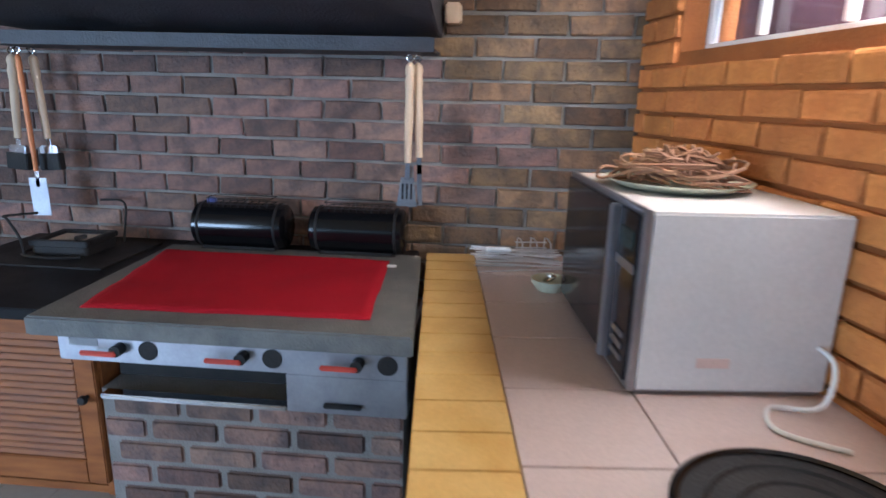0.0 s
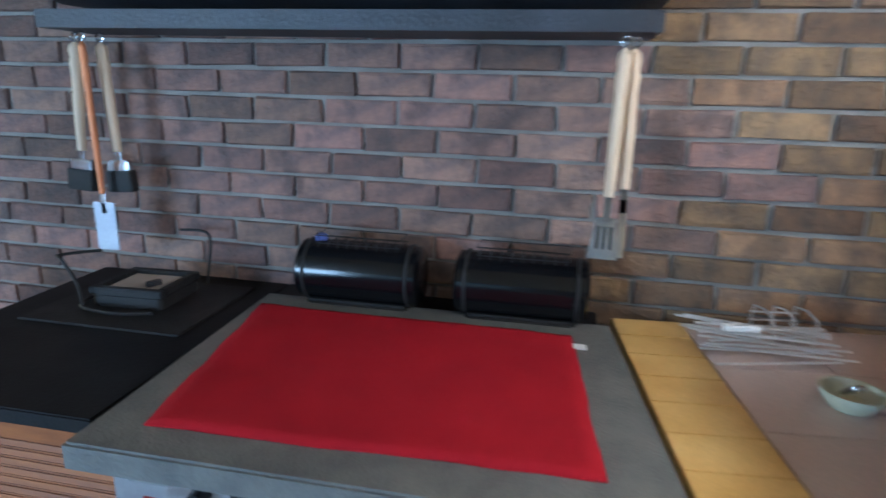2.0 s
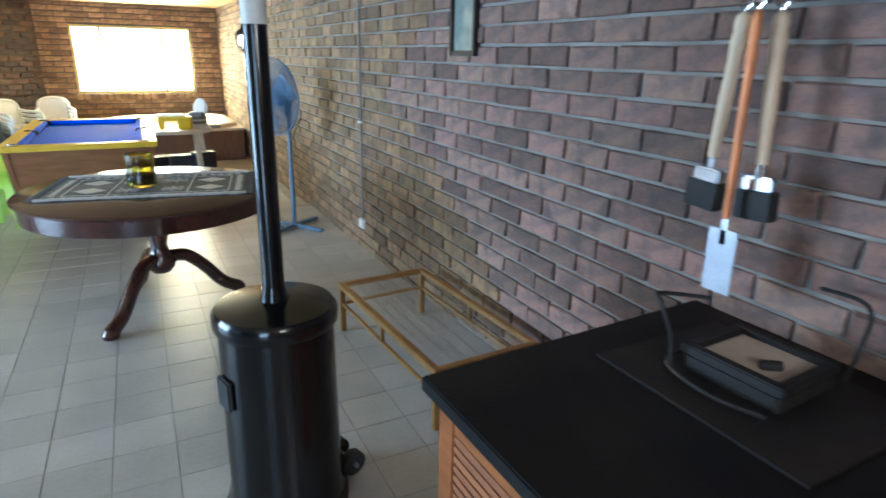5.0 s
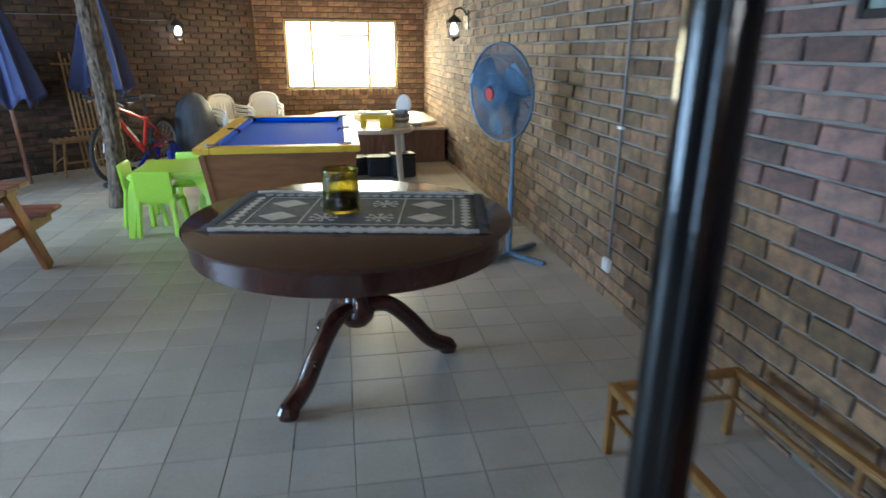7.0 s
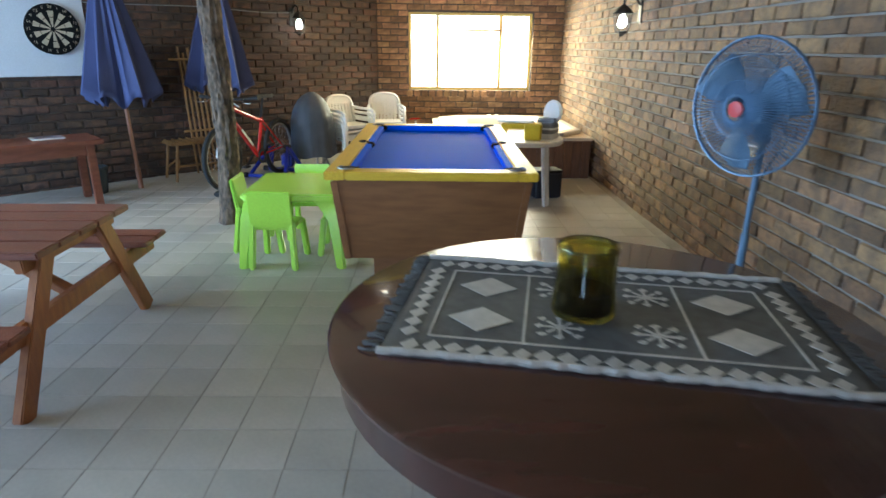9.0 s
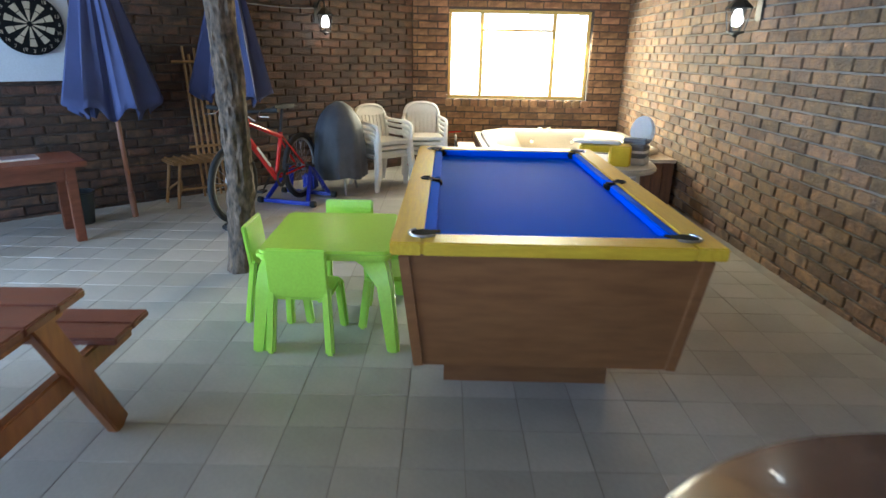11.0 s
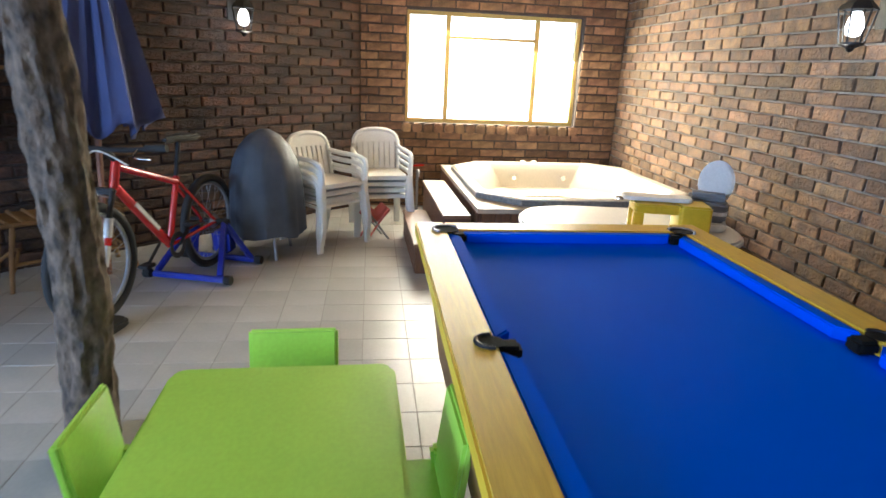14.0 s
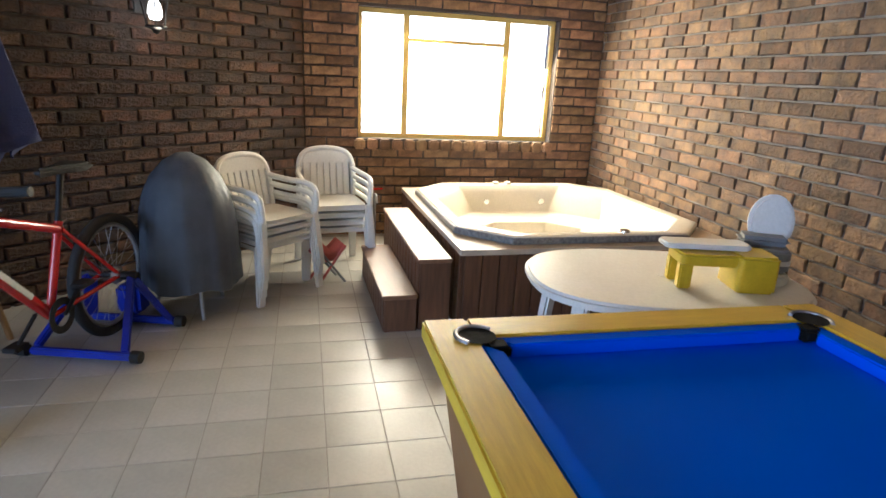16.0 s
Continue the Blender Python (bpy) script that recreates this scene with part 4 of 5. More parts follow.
for sy in (-1, 1):
    a, b = sorted((sy * HY, sy * (HY - RWD)))
    part("end_rail", bbox(-HX + RWD, HX - RWD, a, b, HZ - 0.042, HZ - 0.0005, 0.005), OAK_X, pt)
    yi, yo = sy * (HY - RWD), sy * (HY - RWD - 0.04)
    part("cushion", sheet([(-HX + RWD + 0.025, yi), (-HX + RWD + 0.065, yo), (HX - RWD - 0.065, yo), (HX - RWD - 0.025, yi)], HZ - 0.034, HZ - 0.004, 0.004), BAIZE, pt)
for sx in (-1, 1):
    for py in (-1, 0, 1):
        cx, cy = sx * (HX - RWD + (0.0 if py else 0.012)), py * (HY - RWD)
        pk = part("pocket", lathe([(0, 0.001), (0.040 if py else 0.027, 0.001), (0.040 if py else 0.027, 0.002), (0, 0.0025)], 24, m=Matrix.Translation((cx, cy, HZ))), DARTB, pt, "black pocket mouth")
        a0 = math.atan2(py, sx)
        arc = [(cx + (0.044 if py else 0.03) * math.cos(a0 + t), cy + (0.044 if py else 0.03) * math.sin(a0 + t), HZ + 0.002) for t in (-1.7, -1.1, -0.5, 0, 0.5, 1.1, 1.7)]
        part("pocket_rim", pipe(arc, 0.005, 8), STEEL if py else BLACKM, pk)
        part("pocket_leather", bbox(cx - sx * 0.035 - 0.026, cx - sx * 0.035 + 0.026, cy - 0.024 - py * 0.03, cy + 0.024 - py * 0.03, HZ - 0.034, HZ - 0.002, 0.008), DARTB, pk)
bm = bmesh.new()
lo = [bm.verts.new((sx * (HX - 0.09), sy * (HY - 0.10), 0.30)) for sx, sy in ((-1, -1), (1, -1), (1, 1), (-1, 1))]
hi = [bm.verts.new((sx * (HX - 0.035), sy * (HY - 0.035), HZ - 0.042)) for sx, sy in ((-1, -1), (1, -1), (1, 1), (-1, 1))]
bm.faces.new(lo)
bm.faces.new(hi)
for k in range(4):
    bm.faces.new((lo[k], lo[(k + 1) % 4], hi[(k + 1) % 4], hi[k]))
part("cabinet", bm, OAKB, pt, "brown oak veneer cabinet", smooth=False)
for sx in (-1, 1):
    part("corner_strip", bar((sx * (HX - 0.085), -HY + 0.095, 0.30), (sx * (HX - 0.04), -HY + 0.035, HZ - 0.052), 0.035, 0.012, 0.003, up=(0, 1, 0)), OAKB, pt)
part("plinth", bbox(-HX + 0.17, HX - 0.17, -HY + 0.5, HY - 0.5, 0.0, 0.302), OAKB, pt)

# ---- children's table and chairs ----
kt = thing("kids_table", -2.665, 9.58, 0, 0, "lime green plastic children's table", "table")
part("tabletop", sheet(rounded(0.6, 0.66, 0.045), 0.425, 0.47, 0.014), LIME, kt)
for sx in (-1, 1):
    for sy in (-1, 1):
        bm = bmesh.new()
        rows = []
        for z, w, o in ((0.0, 0.055, 0.03), (0.02, 0.06, 0.03), (0.3, 0.075, 0.005), (0.40, 0.12, -0.015), (0.43, 0.16, -0.03)):
            cx, cy = sx * (0.3 + o - w / 2), sy * (0.33 + o - w / 2)
            rows.append([bm.verts.new((cx + a * w / 2, cy + b * w / 2, z)) for a, b in ((-1, -1), (1, -1), (1, 1), (-1, 1))])
        bm.faces.new(rows[0])
        bm.faces.new(rows[-1])
        for A, B in zip(rows, rows[1:]):
            for k in range(4):
                bm.faces.new((A[k], A[(k + 1) % 4], B[(k + 1) % 4], B[k]))
        bmesh.ops.bevel(bm, geom=[e for e in bm.edges if abs(e.verts[0].co.z - e.verts[1].co.z) > 0.01], offset=0.012, segments=2, affect="EDGES")
        part("leg", bm, LIME, kt)


def kids_chair(m):
    t = thing("kids_chair", 0, 0, 0, 0, "lime green plastic children's chair", "chair", "chairs round the kids table")
    t.matrix_basis = m
    part("seat", sheet(rounded(0.27, 0.26, 0.03), 0.25, 0.272, 0.008), LIME, t)
    b = bmesh.new()
    sheet([(-0.135, -0.012), (0.135, -0.012), (0.13, 0.012), (-0.13, 0.012)], 0.0, 0.238, 0.0, b, Matrix.Translation((0, -0.122, 0.262)) @ Matrix.Rotation(radians(7), 4, "X"))
    bmesh.ops.bevel(b, geom=b.edges[:], offset=0.008, segments=2, affect="EDGES")
    part("backrest", b, LIME, t)
    for sx in (-1, 1):
        part("back_leg", bar((sx * 0.135, -0.16, 0), (sx * 0.118, -0.115, 0.32), 0.04, 0.035, 0.01, up=(0, 1, 0)), LIME, t)
        part("front_leg", bar((sx * 0.135, 0.15, 0), (sx * 0.12, 0.115, 0.262), 0.04, 0.04, 0.01, up=(0, 1, 0)), LIME, t)
    return t


ch = kids_chair(pose(-2.765, 9.36, 0, 0, 0, -4))
copy_thing(ch, pose(-2.94, 9.66, 0, 0, 0, -90))
copy_thing(ch, pose(-2.38, 9.60, 0, 0, 0, 90))
copy_thing(ch, pose(-2.66, 9.93, 0, 0, 0, 180))

# ---- tree trunk post ----
tr = thing("tree_trunk", -3.365, 10.25, 0, 0, "rough bark tree trunk post rising to the ceiling", "tree trunk")
bm = bmesh.new()
rings = []
for i in range(150):
    z = i / 149 * (CEIL - 0.012)
    cx, cy = 0.035 * math.sin(z * 2.2) + 0.02 * z, 0.02 * math.sin(z * 3.1 + 1)
    ring = []
    for k in range(44):
        a = 2 * math.pi * k / 44
        r = 0.074 + 0.012 * math.exp(-z * 6) + 0.014 * noise.noise(Vector((math.cos(a) * 2.6, math.sin(a) * 2.6, z * 5))) + 0.009 * noise.noise(Vector((math.cos(a) * 7, math.sin(a) * 7, z * 16)))
        ring.append(bm.verts.new((cx + r * math.cos(a), cy + r * math.sin(a), z)))
    rings.append(ring)
for A, B in zip(rings, rings[1:]):
    for k in range(44):
        bm.faces.new((A[k], A[(k + 1) % 44], B[(k + 1) % 44], B[k]))
part("trunk", bm, BARK, tr)
part("knot", lathe([(0, -0.01), (0.03, 0), (0.022, 0.014), (0, 0.018)], 14, m=Matrix.Translation((0.092, -0.03, 1.24)) @ Matrix.Rotation(radians(90), 4, "Y")), BARK, tr)


def umbrella(x, y, z0, label, tilt=0):
    t = thing("patio_umbrella", x, y, 0, 0, label, "umbrella", "closed umbrellas")
    t.matrix_basis = pose(x, y, 0, 0, tilt, 0)
    part("pole", rod((0, 0, 0.012), (0, 0, 1.9), 0.017, seg=12), POLE, t)
    part("foot", rod((0, 0, 0.0), (0, 0, 0.2), 0.024, seg=12), POLE, t)
    bm = bmesh.new()
    rows = []
    n = 72
    for i in range(16):
        u = i / 15
        z = z0 + (1.98 - z0) * u
        R = 0.255 * (1 - u) ** 0.75 + 0.025
        ring = []
        for k in range(n):
            a = 2 * math.pi * k / n
            f = 1 + 0.22 * math.cos(8 * a + 0.6 * math.sin(3 * a)) * (1 - u * 0.6) + 0.08 * math.cos(19 * a)
            dz = 0.055 * math.cos(8 * a) * (1 - u) ** 3 + 0.02 * math.sin(2 * a) * (1 - u)
            ring.append(bm.verts.new((R * f * math.cos(a), R * f * math.sin(a), z + dz)))
        rows.append(ring)
    for A, B in zip(rows, rows[1:]):
        for k in range(n):
            bm.faces.new((A[k], A[(k + 1) % n], B[(k + 1) % n], B[k]))
    part("canopy", bm, BLUEC, t).modifiers.new("thick", "SOLIDIFY").thickness = 0.004


umbrella(-4.56, 11.43, 0.83, "closed slate-blue patio umbrella on a brown pole by the wall", -2)
umbrella(-3.95, 12.0, 0.90, "closed slate-blue patio umbrella behind the bicycle", 3)

# ---- picnic table ----
pn = thing("picnic_table", -3.95, 8.155, 0, 0, "red-brown plank picnic table with attached benches", "picnic table")
for k in range(5):
    part("plank", bbox(-0.72, 0.70, -0.355 + k * 0.143, -0.355 + k * 0.143 + 0.137, 0.575, 0.605, 0.006), REDWOOD, pn)
for s in (-1, 1):
    for k in range(2):
        y = s * (0.475 + k * 0.125)
        part("bench_plank", bbox(-0.72, 0.70, y - 0.06 + s * 0.05, y + 0.058 + s * 0.05, 0.345, 0.372, 0.006), REDWOOD, pn)
    for ex in (-0.5, 0.60):
        part("leg", bar((ex + 0.03, s * 0.52, 0.0), (ex + 0.03, s * 0.2, 0.572), 0.085, 0.038, 0.005, up=(1, 0, 0)), REDWOOD_L, pn)
for ex in (-0.5, 0.60):
    part("cross_beam", bbox(ex - 0.008, ex + 0.030, -0.70, 0.70, 0.265, 0.343, 0.005), REDWOOD_L, pn)
    part("top_batten", bbox(ex - 0.008, ex + 0.030, -0.34, 0.34, 0.515, 0.574, 0.005), REDWOOD_L, pn)
    part("brace", bar((ex - 0.02, 0, 0.30), (ex * 0.3, 0, 0.56), 0.06, 0.035, 0.004), REDWOOD_L, pn)

# ---- along the slanted wall ----
def on_left(s, d, z):
    p = LEFT_A + LEFT_D * s + LEFT_N * d
    return p.x, p.y, z


def against(name, s, d, z, label, category):
    """A thing by the slanted wall: local x along it towards the far corner, local -y into the room."""
    return thing(name, *on_left(s, d, z), LEFT_RZ + 180, label, category)


st = against("side_table", 4.2, 0.68, 0, "dark red wooden side table against the brick wall", "table")
part("tabletop", bbox(-0.6, 0.6, -0.26, 0.24, 0.52, 0.56, 0.006), REDWOOD, st)
for x in (-0.5, 0.5):
    for y in (-0.2, 0.18):
        part("leg", bbox(x - 0.03, x + 0.03, y - 0.03, y + 0.03, 0, 0.52, 0.004), REDWOOD, st)
    part("apron", bbox(x - 0.015, x + 0.015, -0.169, 0.149, 0.42, 0.518, 0.003), REDWOOD, st)
part("front_apron", bbox(-0.469, 0.469, -0.215, -0.19, 0.43, 0.518, 0.003), REDWOOD, st)
ball = thing("ball", *on_left(4.36, 0.66, 0.56), 0, "red, white and blue play ball on the side table", "ball")
part("shell", lathe([(0.09 * math.cos(radians(a)), 0.09 + 0.09 * math.sin(radians(a))) for a in range(-90, 91, 15)], 24), mat("ball_vinyl", (0.6, 0.06, 0.1), (0.4, 0.45, 0.6), 0.35, scale=6, bump=0), ball)
mag = thing("magazine", *on_left(3.95, 0.64, 0.56), LEFT_RZ, "thin pale magazine lying on the side table", "magazine")
part("pages", bbox(-0.12, 0.12, -0.085, 0.085, 0, 0.012, 0.003), WHITE, mag)
part("cover", bbox(-0.11, 0.09, -0.075, 0.075, 0.012, 0.014), mat("printed_cover", (0.45, 0.35, 0.4), (0.2, 0.22, 0.35), 0.4, scale=25, bump=0), mag)
bn = thing("waste_bin", -4.86, 11.24, 0, 0, "small dark grey plastic waste bin", "bin")
part("bucket", lathe([(0, 0), (0.075, 0), (0.1, 0.23), (0.106, 0.235), (0.106, 0.245), (0.097, 0.245), (0.072, 0.01), (0, 0.01)], 28), mat("dark_bin", (0.03, 0.045, 0.06), None, 0.5), bn)

cb = against("cane_bench", 2.55, 0.28, 0, "low cane bench with slatted seat by the wall", "bench")
part("seat", bbox(-0.34, 0.34, -0.15, 0.15, 0.36, 0.385, 0.01), CANE, cb)
for k in range(9):
    part("slat", rod((-0.3 + k * 0.075, -0.15, 0.387), (-0.3 + k * 0.075, 0.15, 0.387), 0.011, seg=8), CANE, cb)
for x in (-0.3, 0.3):
    for y in (-0.13, 0.13):
        part("leg", pipe([(x * 1.1, y * 1.1, 0), (x, y, 0.2), (x * 0.92, y, 0.365)], 0.014), CANE, cb)
    part("brace", pipe([(x, -0.13, 0.12), (x * 0.8, 0, 0.2), (x, 0.13, 0.12)], 0.01), CANE, cb)
part("rail", rod((-0.31, -0.13, 0.15), (0.31, -0.13, 0.15), 0.011), CANE, cb)
pl = against("bamboo_rack", 2.42, 0.07, 0.0, "upright rack of thin bamboo poles leaning on the wall", "bamboo poles")
for k in range(6):
    part("cane", rod((-0.12 + k * 0.05, -0.045, 0.0), (-0.15 + k * 0.05, 0.035, 1.27 + random.uniform(-0.05, 0.05)), 0.011, seg=8), CANE, pl)
part("crosspiece", rod((-0.26, 0.012, 1.17), (0.2, 0.012, 1.17), 0.012, seg=8), CANE, pl)
part("crosspiece", rod((-0.2, -0.02, 0.45), (0.2, -0.02, 0.45), 0.012, seg=8), CANE, pl)

db = against("dart_backboard", 3.72, 0.005, 1.03, "white painted backboard fixed to the brick wall", "board")
part("panel", bbox(-0.42, 0.355, -0.02, -0.004, 0, 0.85, 0.003), BOARDW, db)
dart = against("dartboard", 3.636, 0.026, 1.43, "worn round bristle dartboard with black rim", "dartboard")
DM = Matrix.Rotation(radians(90), 4, "X")
part("body", lathe([(0, 0), (0.215, 0), (0.215, 0.03), (0.165, 0.034), (0, 0.034)], 48, m=DM), DARTB, dart)
for ring, (r0, r1) in enumerate(((0.02, 0.098), (0.105, 0.155))):
    for k in range(20):
        if (k + 0) % 2:
            continue
        a0, a1 = radians(k * 18 - 9 + 90), radians(k * 18 + 9 + 90)
        part("segment", sheet([(r0 * math.cos(a0), r0 * math.sin(a0)), (r1 * math.cos(a0), r1 * math.sin(a0)), (r1 * math.cos((a0 + a1) / 2), r1 * math.sin((a0 + a1) / 2)), (r1 * math.cos(a1), r1 * math.sin(a1)), (r0 * math.cos(a1), r0 * math.sin(a1))], 0.034, 0.0365, m=DM), DARTC, dart)
nums = [20, 1, 18, 4, 13, 6, 10, 15, 2, 17, 3, 19, 7, 16, 8, 11, 14, 9, 12, 5]
for k, n in enumerate(nums):
    a = radians(90 - 18 * k)
    cu = bpy.data.curves.new("number", "FONT")
    cu.body, cu.size, cu.align_x, cu.align_y = str(n), 0.034, "CENTER", "CENTER"
    o = new("number", cu)
    o.parent = dart
    o.matrix_basis = DM @ Matrix.Translation((0.187 * math.cos(a), 0.187 * math.sin(a), 0.0355))
    cu.materials.append(DARTC)


def lantern(x, y, z, rz, label):
    """Wall lantern whose bracket leaves the wall along local +y."""
    t = thing("wall_lantern", x, y, z, rz, label, "wall lamp", "wall lanterns")
    t.scale = (1.4, 1.4, 1.4)
    part("back_plate", bbox(-0.03, 0.03, 0.0, 0.012, -0.02, 0.12, 0.004), LAMPBLK, t)
    part("arm", pipe([(0, 0.01, 0.08), (0, 0.05, 0.13), (0, 0.1, 0.12), (0, 0.11, 0.08)], 0.007), LAMPBLK, t)
    part("roof", lathe([(0.062, 0.035), (0.055, 0.045), (0.03, 0.07), (0.008, 0.085), (0, 0.09)], 6, m=Matrix.Translation((0, 0.11, 0))), LAMPBLK, t)
    part("bulb", lathe([(0, -0.05), (0.02, -0.045), (0.028, -0.02), (0.022, 0.01), (0.012, 0.03), (0, 0.03)], 16, m=Matrix.Translation((0, 0.11, 0))), BULB, t)
    for k in range(6):
        a = k * math.pi / 3
        part("glazing_bar", rod((0.058 * math.cos(a), 0.11 + 0.058 * math.sin(a), 0.04), (0.036 * math.cos(a), 0.11 + 0.036 * math.sin(a), -0.075), 0.003, seg=5), LAMPBLK, t)
    part("base", lathe([(0, -0.1), (0.01, -0.095), (0.015, -0.085), (0.04, -0.075), (0.04, -0.068), (0, -0.068)], 12, m=Matrix.Translation((0, 0.11, 0))), LAMPBLK, t)
    return t


lantern(-0.002, 11.05, 1.56, 90, "black wall lantern with a lit bulb on brick")
lx, ly, lz = on_left(1.22, 0.002, 1.56)
lantern(lx, ly, lz, LEFT_RZ, "black wall lantern with a lit bulb on dark brick")
lamp("lantern_light", "POINT", pose(-0.18, 11.05, 1.46), 1.5, (1.0, 0.78, 0.5), radius=0.04)
ax, ay, az = on_left(1.22, 0.17, 1.45)
lamp("lantern_light_left", "POINT", pose(ax, ay, az), 2.5, (1.0, 0.75, 0.45), radius=0.04)
wire = thing("wall_cable", 0, 0, 0, 0, "thin grey cable sagging along the dark wall", "cable")
part("lead", pipe([on_left(1.24, 0.012, 1.67), on_left(1.6, 0.012, 1.66), on_left(2.3, 0.012, 1.685), on_left(3.3, 0.012, 1.67), on_left(4.6, 0.012, 1.70)], 0.006, 6), GREYP, wire)

# ---- bicycle on trainer ----
bk = thing("bicycle", -3.52, 11.65, 0, 73.0, "red and white mountain bike set on a trainer", "bicycle")
# local x runs from the front wheel to the rear one
FWC, RWC = Vector((-0.50, 0, 0.335)), Vector((0.50, 0, 0.30))
BB, ST, HT, HB = Vector((0.08, 0, 0.27)), Vector((0.19, 0, 0.60)), Vector((-0.27, 0, 0.785)), Vector((-0.305, 0, 0.67))


def wheel(c, name):
    w = part("wheel", pipe([(c.x + 0.268 * math.cos(k * math.pi / 16), 0, c.z + 0.268 * math.sin(k * math.pi / 16)) for k in range(32)], 0.024, 10, None, 2, True), RUBBER, bk)
    part("rim", pipe([(c.x + 0.238 * math.cos(k * math.pi / 16), 0, c.z + 0.238 * math.sin(k * math.pi / 16)) for k in range(32)], 0.011, 8, None, 2, True), GREYP, w)
    part("hub", rod((c.x, -0.04, c.z), (c.x, 0.04, c.z), 0.018, seg=14), BLACKM, w)
    sp = bmesh.new()
    for k in range(28):
        a = k * 2 * math.pi / 28
        rod((c.x + 0.015 * math.cos(a + 0.8), 0.03 * (-1) ** k, c.z + 0.015 * math.sin(a + 0.8)), (c.x + 0.236 * math.cos(a), 0, c.z + 0.236 * math.sin(a)), 0.0013, seg=4, bm=sp)
    part("spokes", sp, STEEL, w)
    return w


wheel(FWC, "front")
rwh = wheel(RWC, "rear")
for nm, p, q, r in (("down_tube", HB, BB, 0.024), ("top_tube", HT - Vector((0, 0, 0.03)), ST, 0.019), ("seat_tube", BB, ST + Vector((0.01, 0, 0.03)), 0.017), ("head_tube", HB - Vector((0.01, 0, 0.03)), HT, 0.022)):
    part(nm, rod(p, q, r, seg=14), BIKERED, bk)
for s in (-0.035, 0.035):
    part("chain_stay", rod(BB + Vector((0, s * 0.5, 0)), RWC + Vector((0, s * 1.3, 0)), 0.010), BIKERED, bk)
    part("seat_stay", rod(ST + Vector((0, s * 0.5, 0)), RWC + Vector((0, s * 1.3, 0)), 0.009), BIKERED, bk)
    part("fork_leg", rod(FWC + Vector((0, s * 1.5, 0)), FWC + Vector((0.07, s * 1.5, 0.21)), 0.020), BIKEWH, bk, "white suspension fork leg")
    part("fork_stanchion", rod(FWC + Vector((0.07, s * 1.5, 0.21)), FWC + Vector((0.115, s * 1.5, 0.33)), 0.014), BLACKM, bk)
    part("fork_band", rod(FWC + Vector((0.03, s * 1.5, 0.09)), FWC + Vector((0.042, s * 1.5, 0.125)), 0.0206), BIKERED, bk)
part("fork_crown", bbox(-0.40, -0.36, -0.06, 0.06, 0.645, 0.675, 0.008), BLACKM, bk)
part("seat_post", rod(ST, ST + Vector((0.06, 0, 0.225)), 0.013), BLACKM, bk)
part("saddle", sheet([(-0.13, -0.012), (-0.02, -0.03), (0.08, -0.065), (0.12, -0.06), (0.12, 0.06), (0.08, 0.065), (-0.02, 0.03), (-0.13, 0.012)], 0.0, 0.035, 0.012, None, Matrix.Translation(ST + Vector((0.06, 0, 0.22)))), BLACKM, bk)
part("stem", rod(HT, HT + Vector((-0.07, 0, 0.06)), 0.016), BLACKM, bk)
part("handlebar", pipe([(-0.32, -0.28, 0.865), (-0.34, -0.1, 0.85), (-0.34, 0.1, 0.85), (-0.32, 0.28, 0.865)], 0.012), BLACKM, bk)
for s in (-1, 1):
    part("grip", rod((-0.322, s * 0.2, 0.86), (-0.315, s * 0.30, 0.867), 0.017), RUBBER, bk)
    part("brake_lever", pipe([(-0.34, s * 0.17, 0.855), (-0.40, s * 0.19, 0.83), (-0.40, s * 0.27, 0.825)], 0.005), CHROME, bk)
    part("crank", bar(BB + Vector((0, s * 0.06, 0)), BB + Vector((-0.11 * s, s * 0.07, -0.10 * s)), 0.02, 0.01), BLACKM, bk)
    part("pedal", bbox(0.08 - 0.11 * s - 0.04, 0.08 - 0.11 * s + 0.04, s * 0.075 - 0.03, s * 0.075 + 0.03, 0.27 - 0.10 * s - 0.01, 0.27 - 0.10 * s + 0.01, 0.004), BLACKM, bk)
part("brake_cable", pipe([(-0.39, -0.15, 0.79), (-0.47, -0.05, 0.86), (-0.52, 0.0, 0.74), (-0.44, 0.02, 0.62)], 0.004), WHITE, bk)
part("gear_cable", pipe([(-0.38, 0.12, 0.79), (-0.44, 0.05, 0.70), (-0.33, 0.02, 0.62), (-0.25, 0.02, 0.66)], 0.004), WHITE, bk)
part("chainring", lathe([(0.045, -0.002), (0.075, -0.002), (0.075, 0.002), (0.045, 0.002), (0.045, -0.002)], 28, m=Matrix.Translation(BB + Vector((0, -0.05, 0))) @ Matrix.Rotation(radians(90), 4, "X")), BLACKM, bk)
part("cassette", lathe([(0, -0.012), (0.045, -0.012), (0.03, 0.012), (0, 0.012)], 24, m=Matrix.Translation(RWC + Vector((0, -0.04, 0))) @ Matrix.Rotation(radians(90), 4, "X")), STEEL, rwh)
for s in (-1, 1):
    part("tube_decal", bar(HB.lerp(BB, 0.28) + Vector((0, s * 0.0245, 0.004)), HB.lerp(BB, 0.72) + Vector((0, s * 0.0245, 0.004)), 0.003, 0.022, 0.001), BIKEWH, bk, "white lettering band")
tn = thing("bike_trainer", -3.52, 11.65, 0, 73.0, "blue steel indoor bike trainer under the rear wheel", "bike trainer")
part("front_bar", bar((0.22, -0.25, 0.028), (0.22, 0.22, 0.028), 0.035, 0.035, 0.008), TRBLUE, tn)
part("rear_bar", bar((0.62, -0.23, 0.028), (0.62, 0.22, 0.028), 0.035, 0.035, 0.008), TRBLUE, tn)
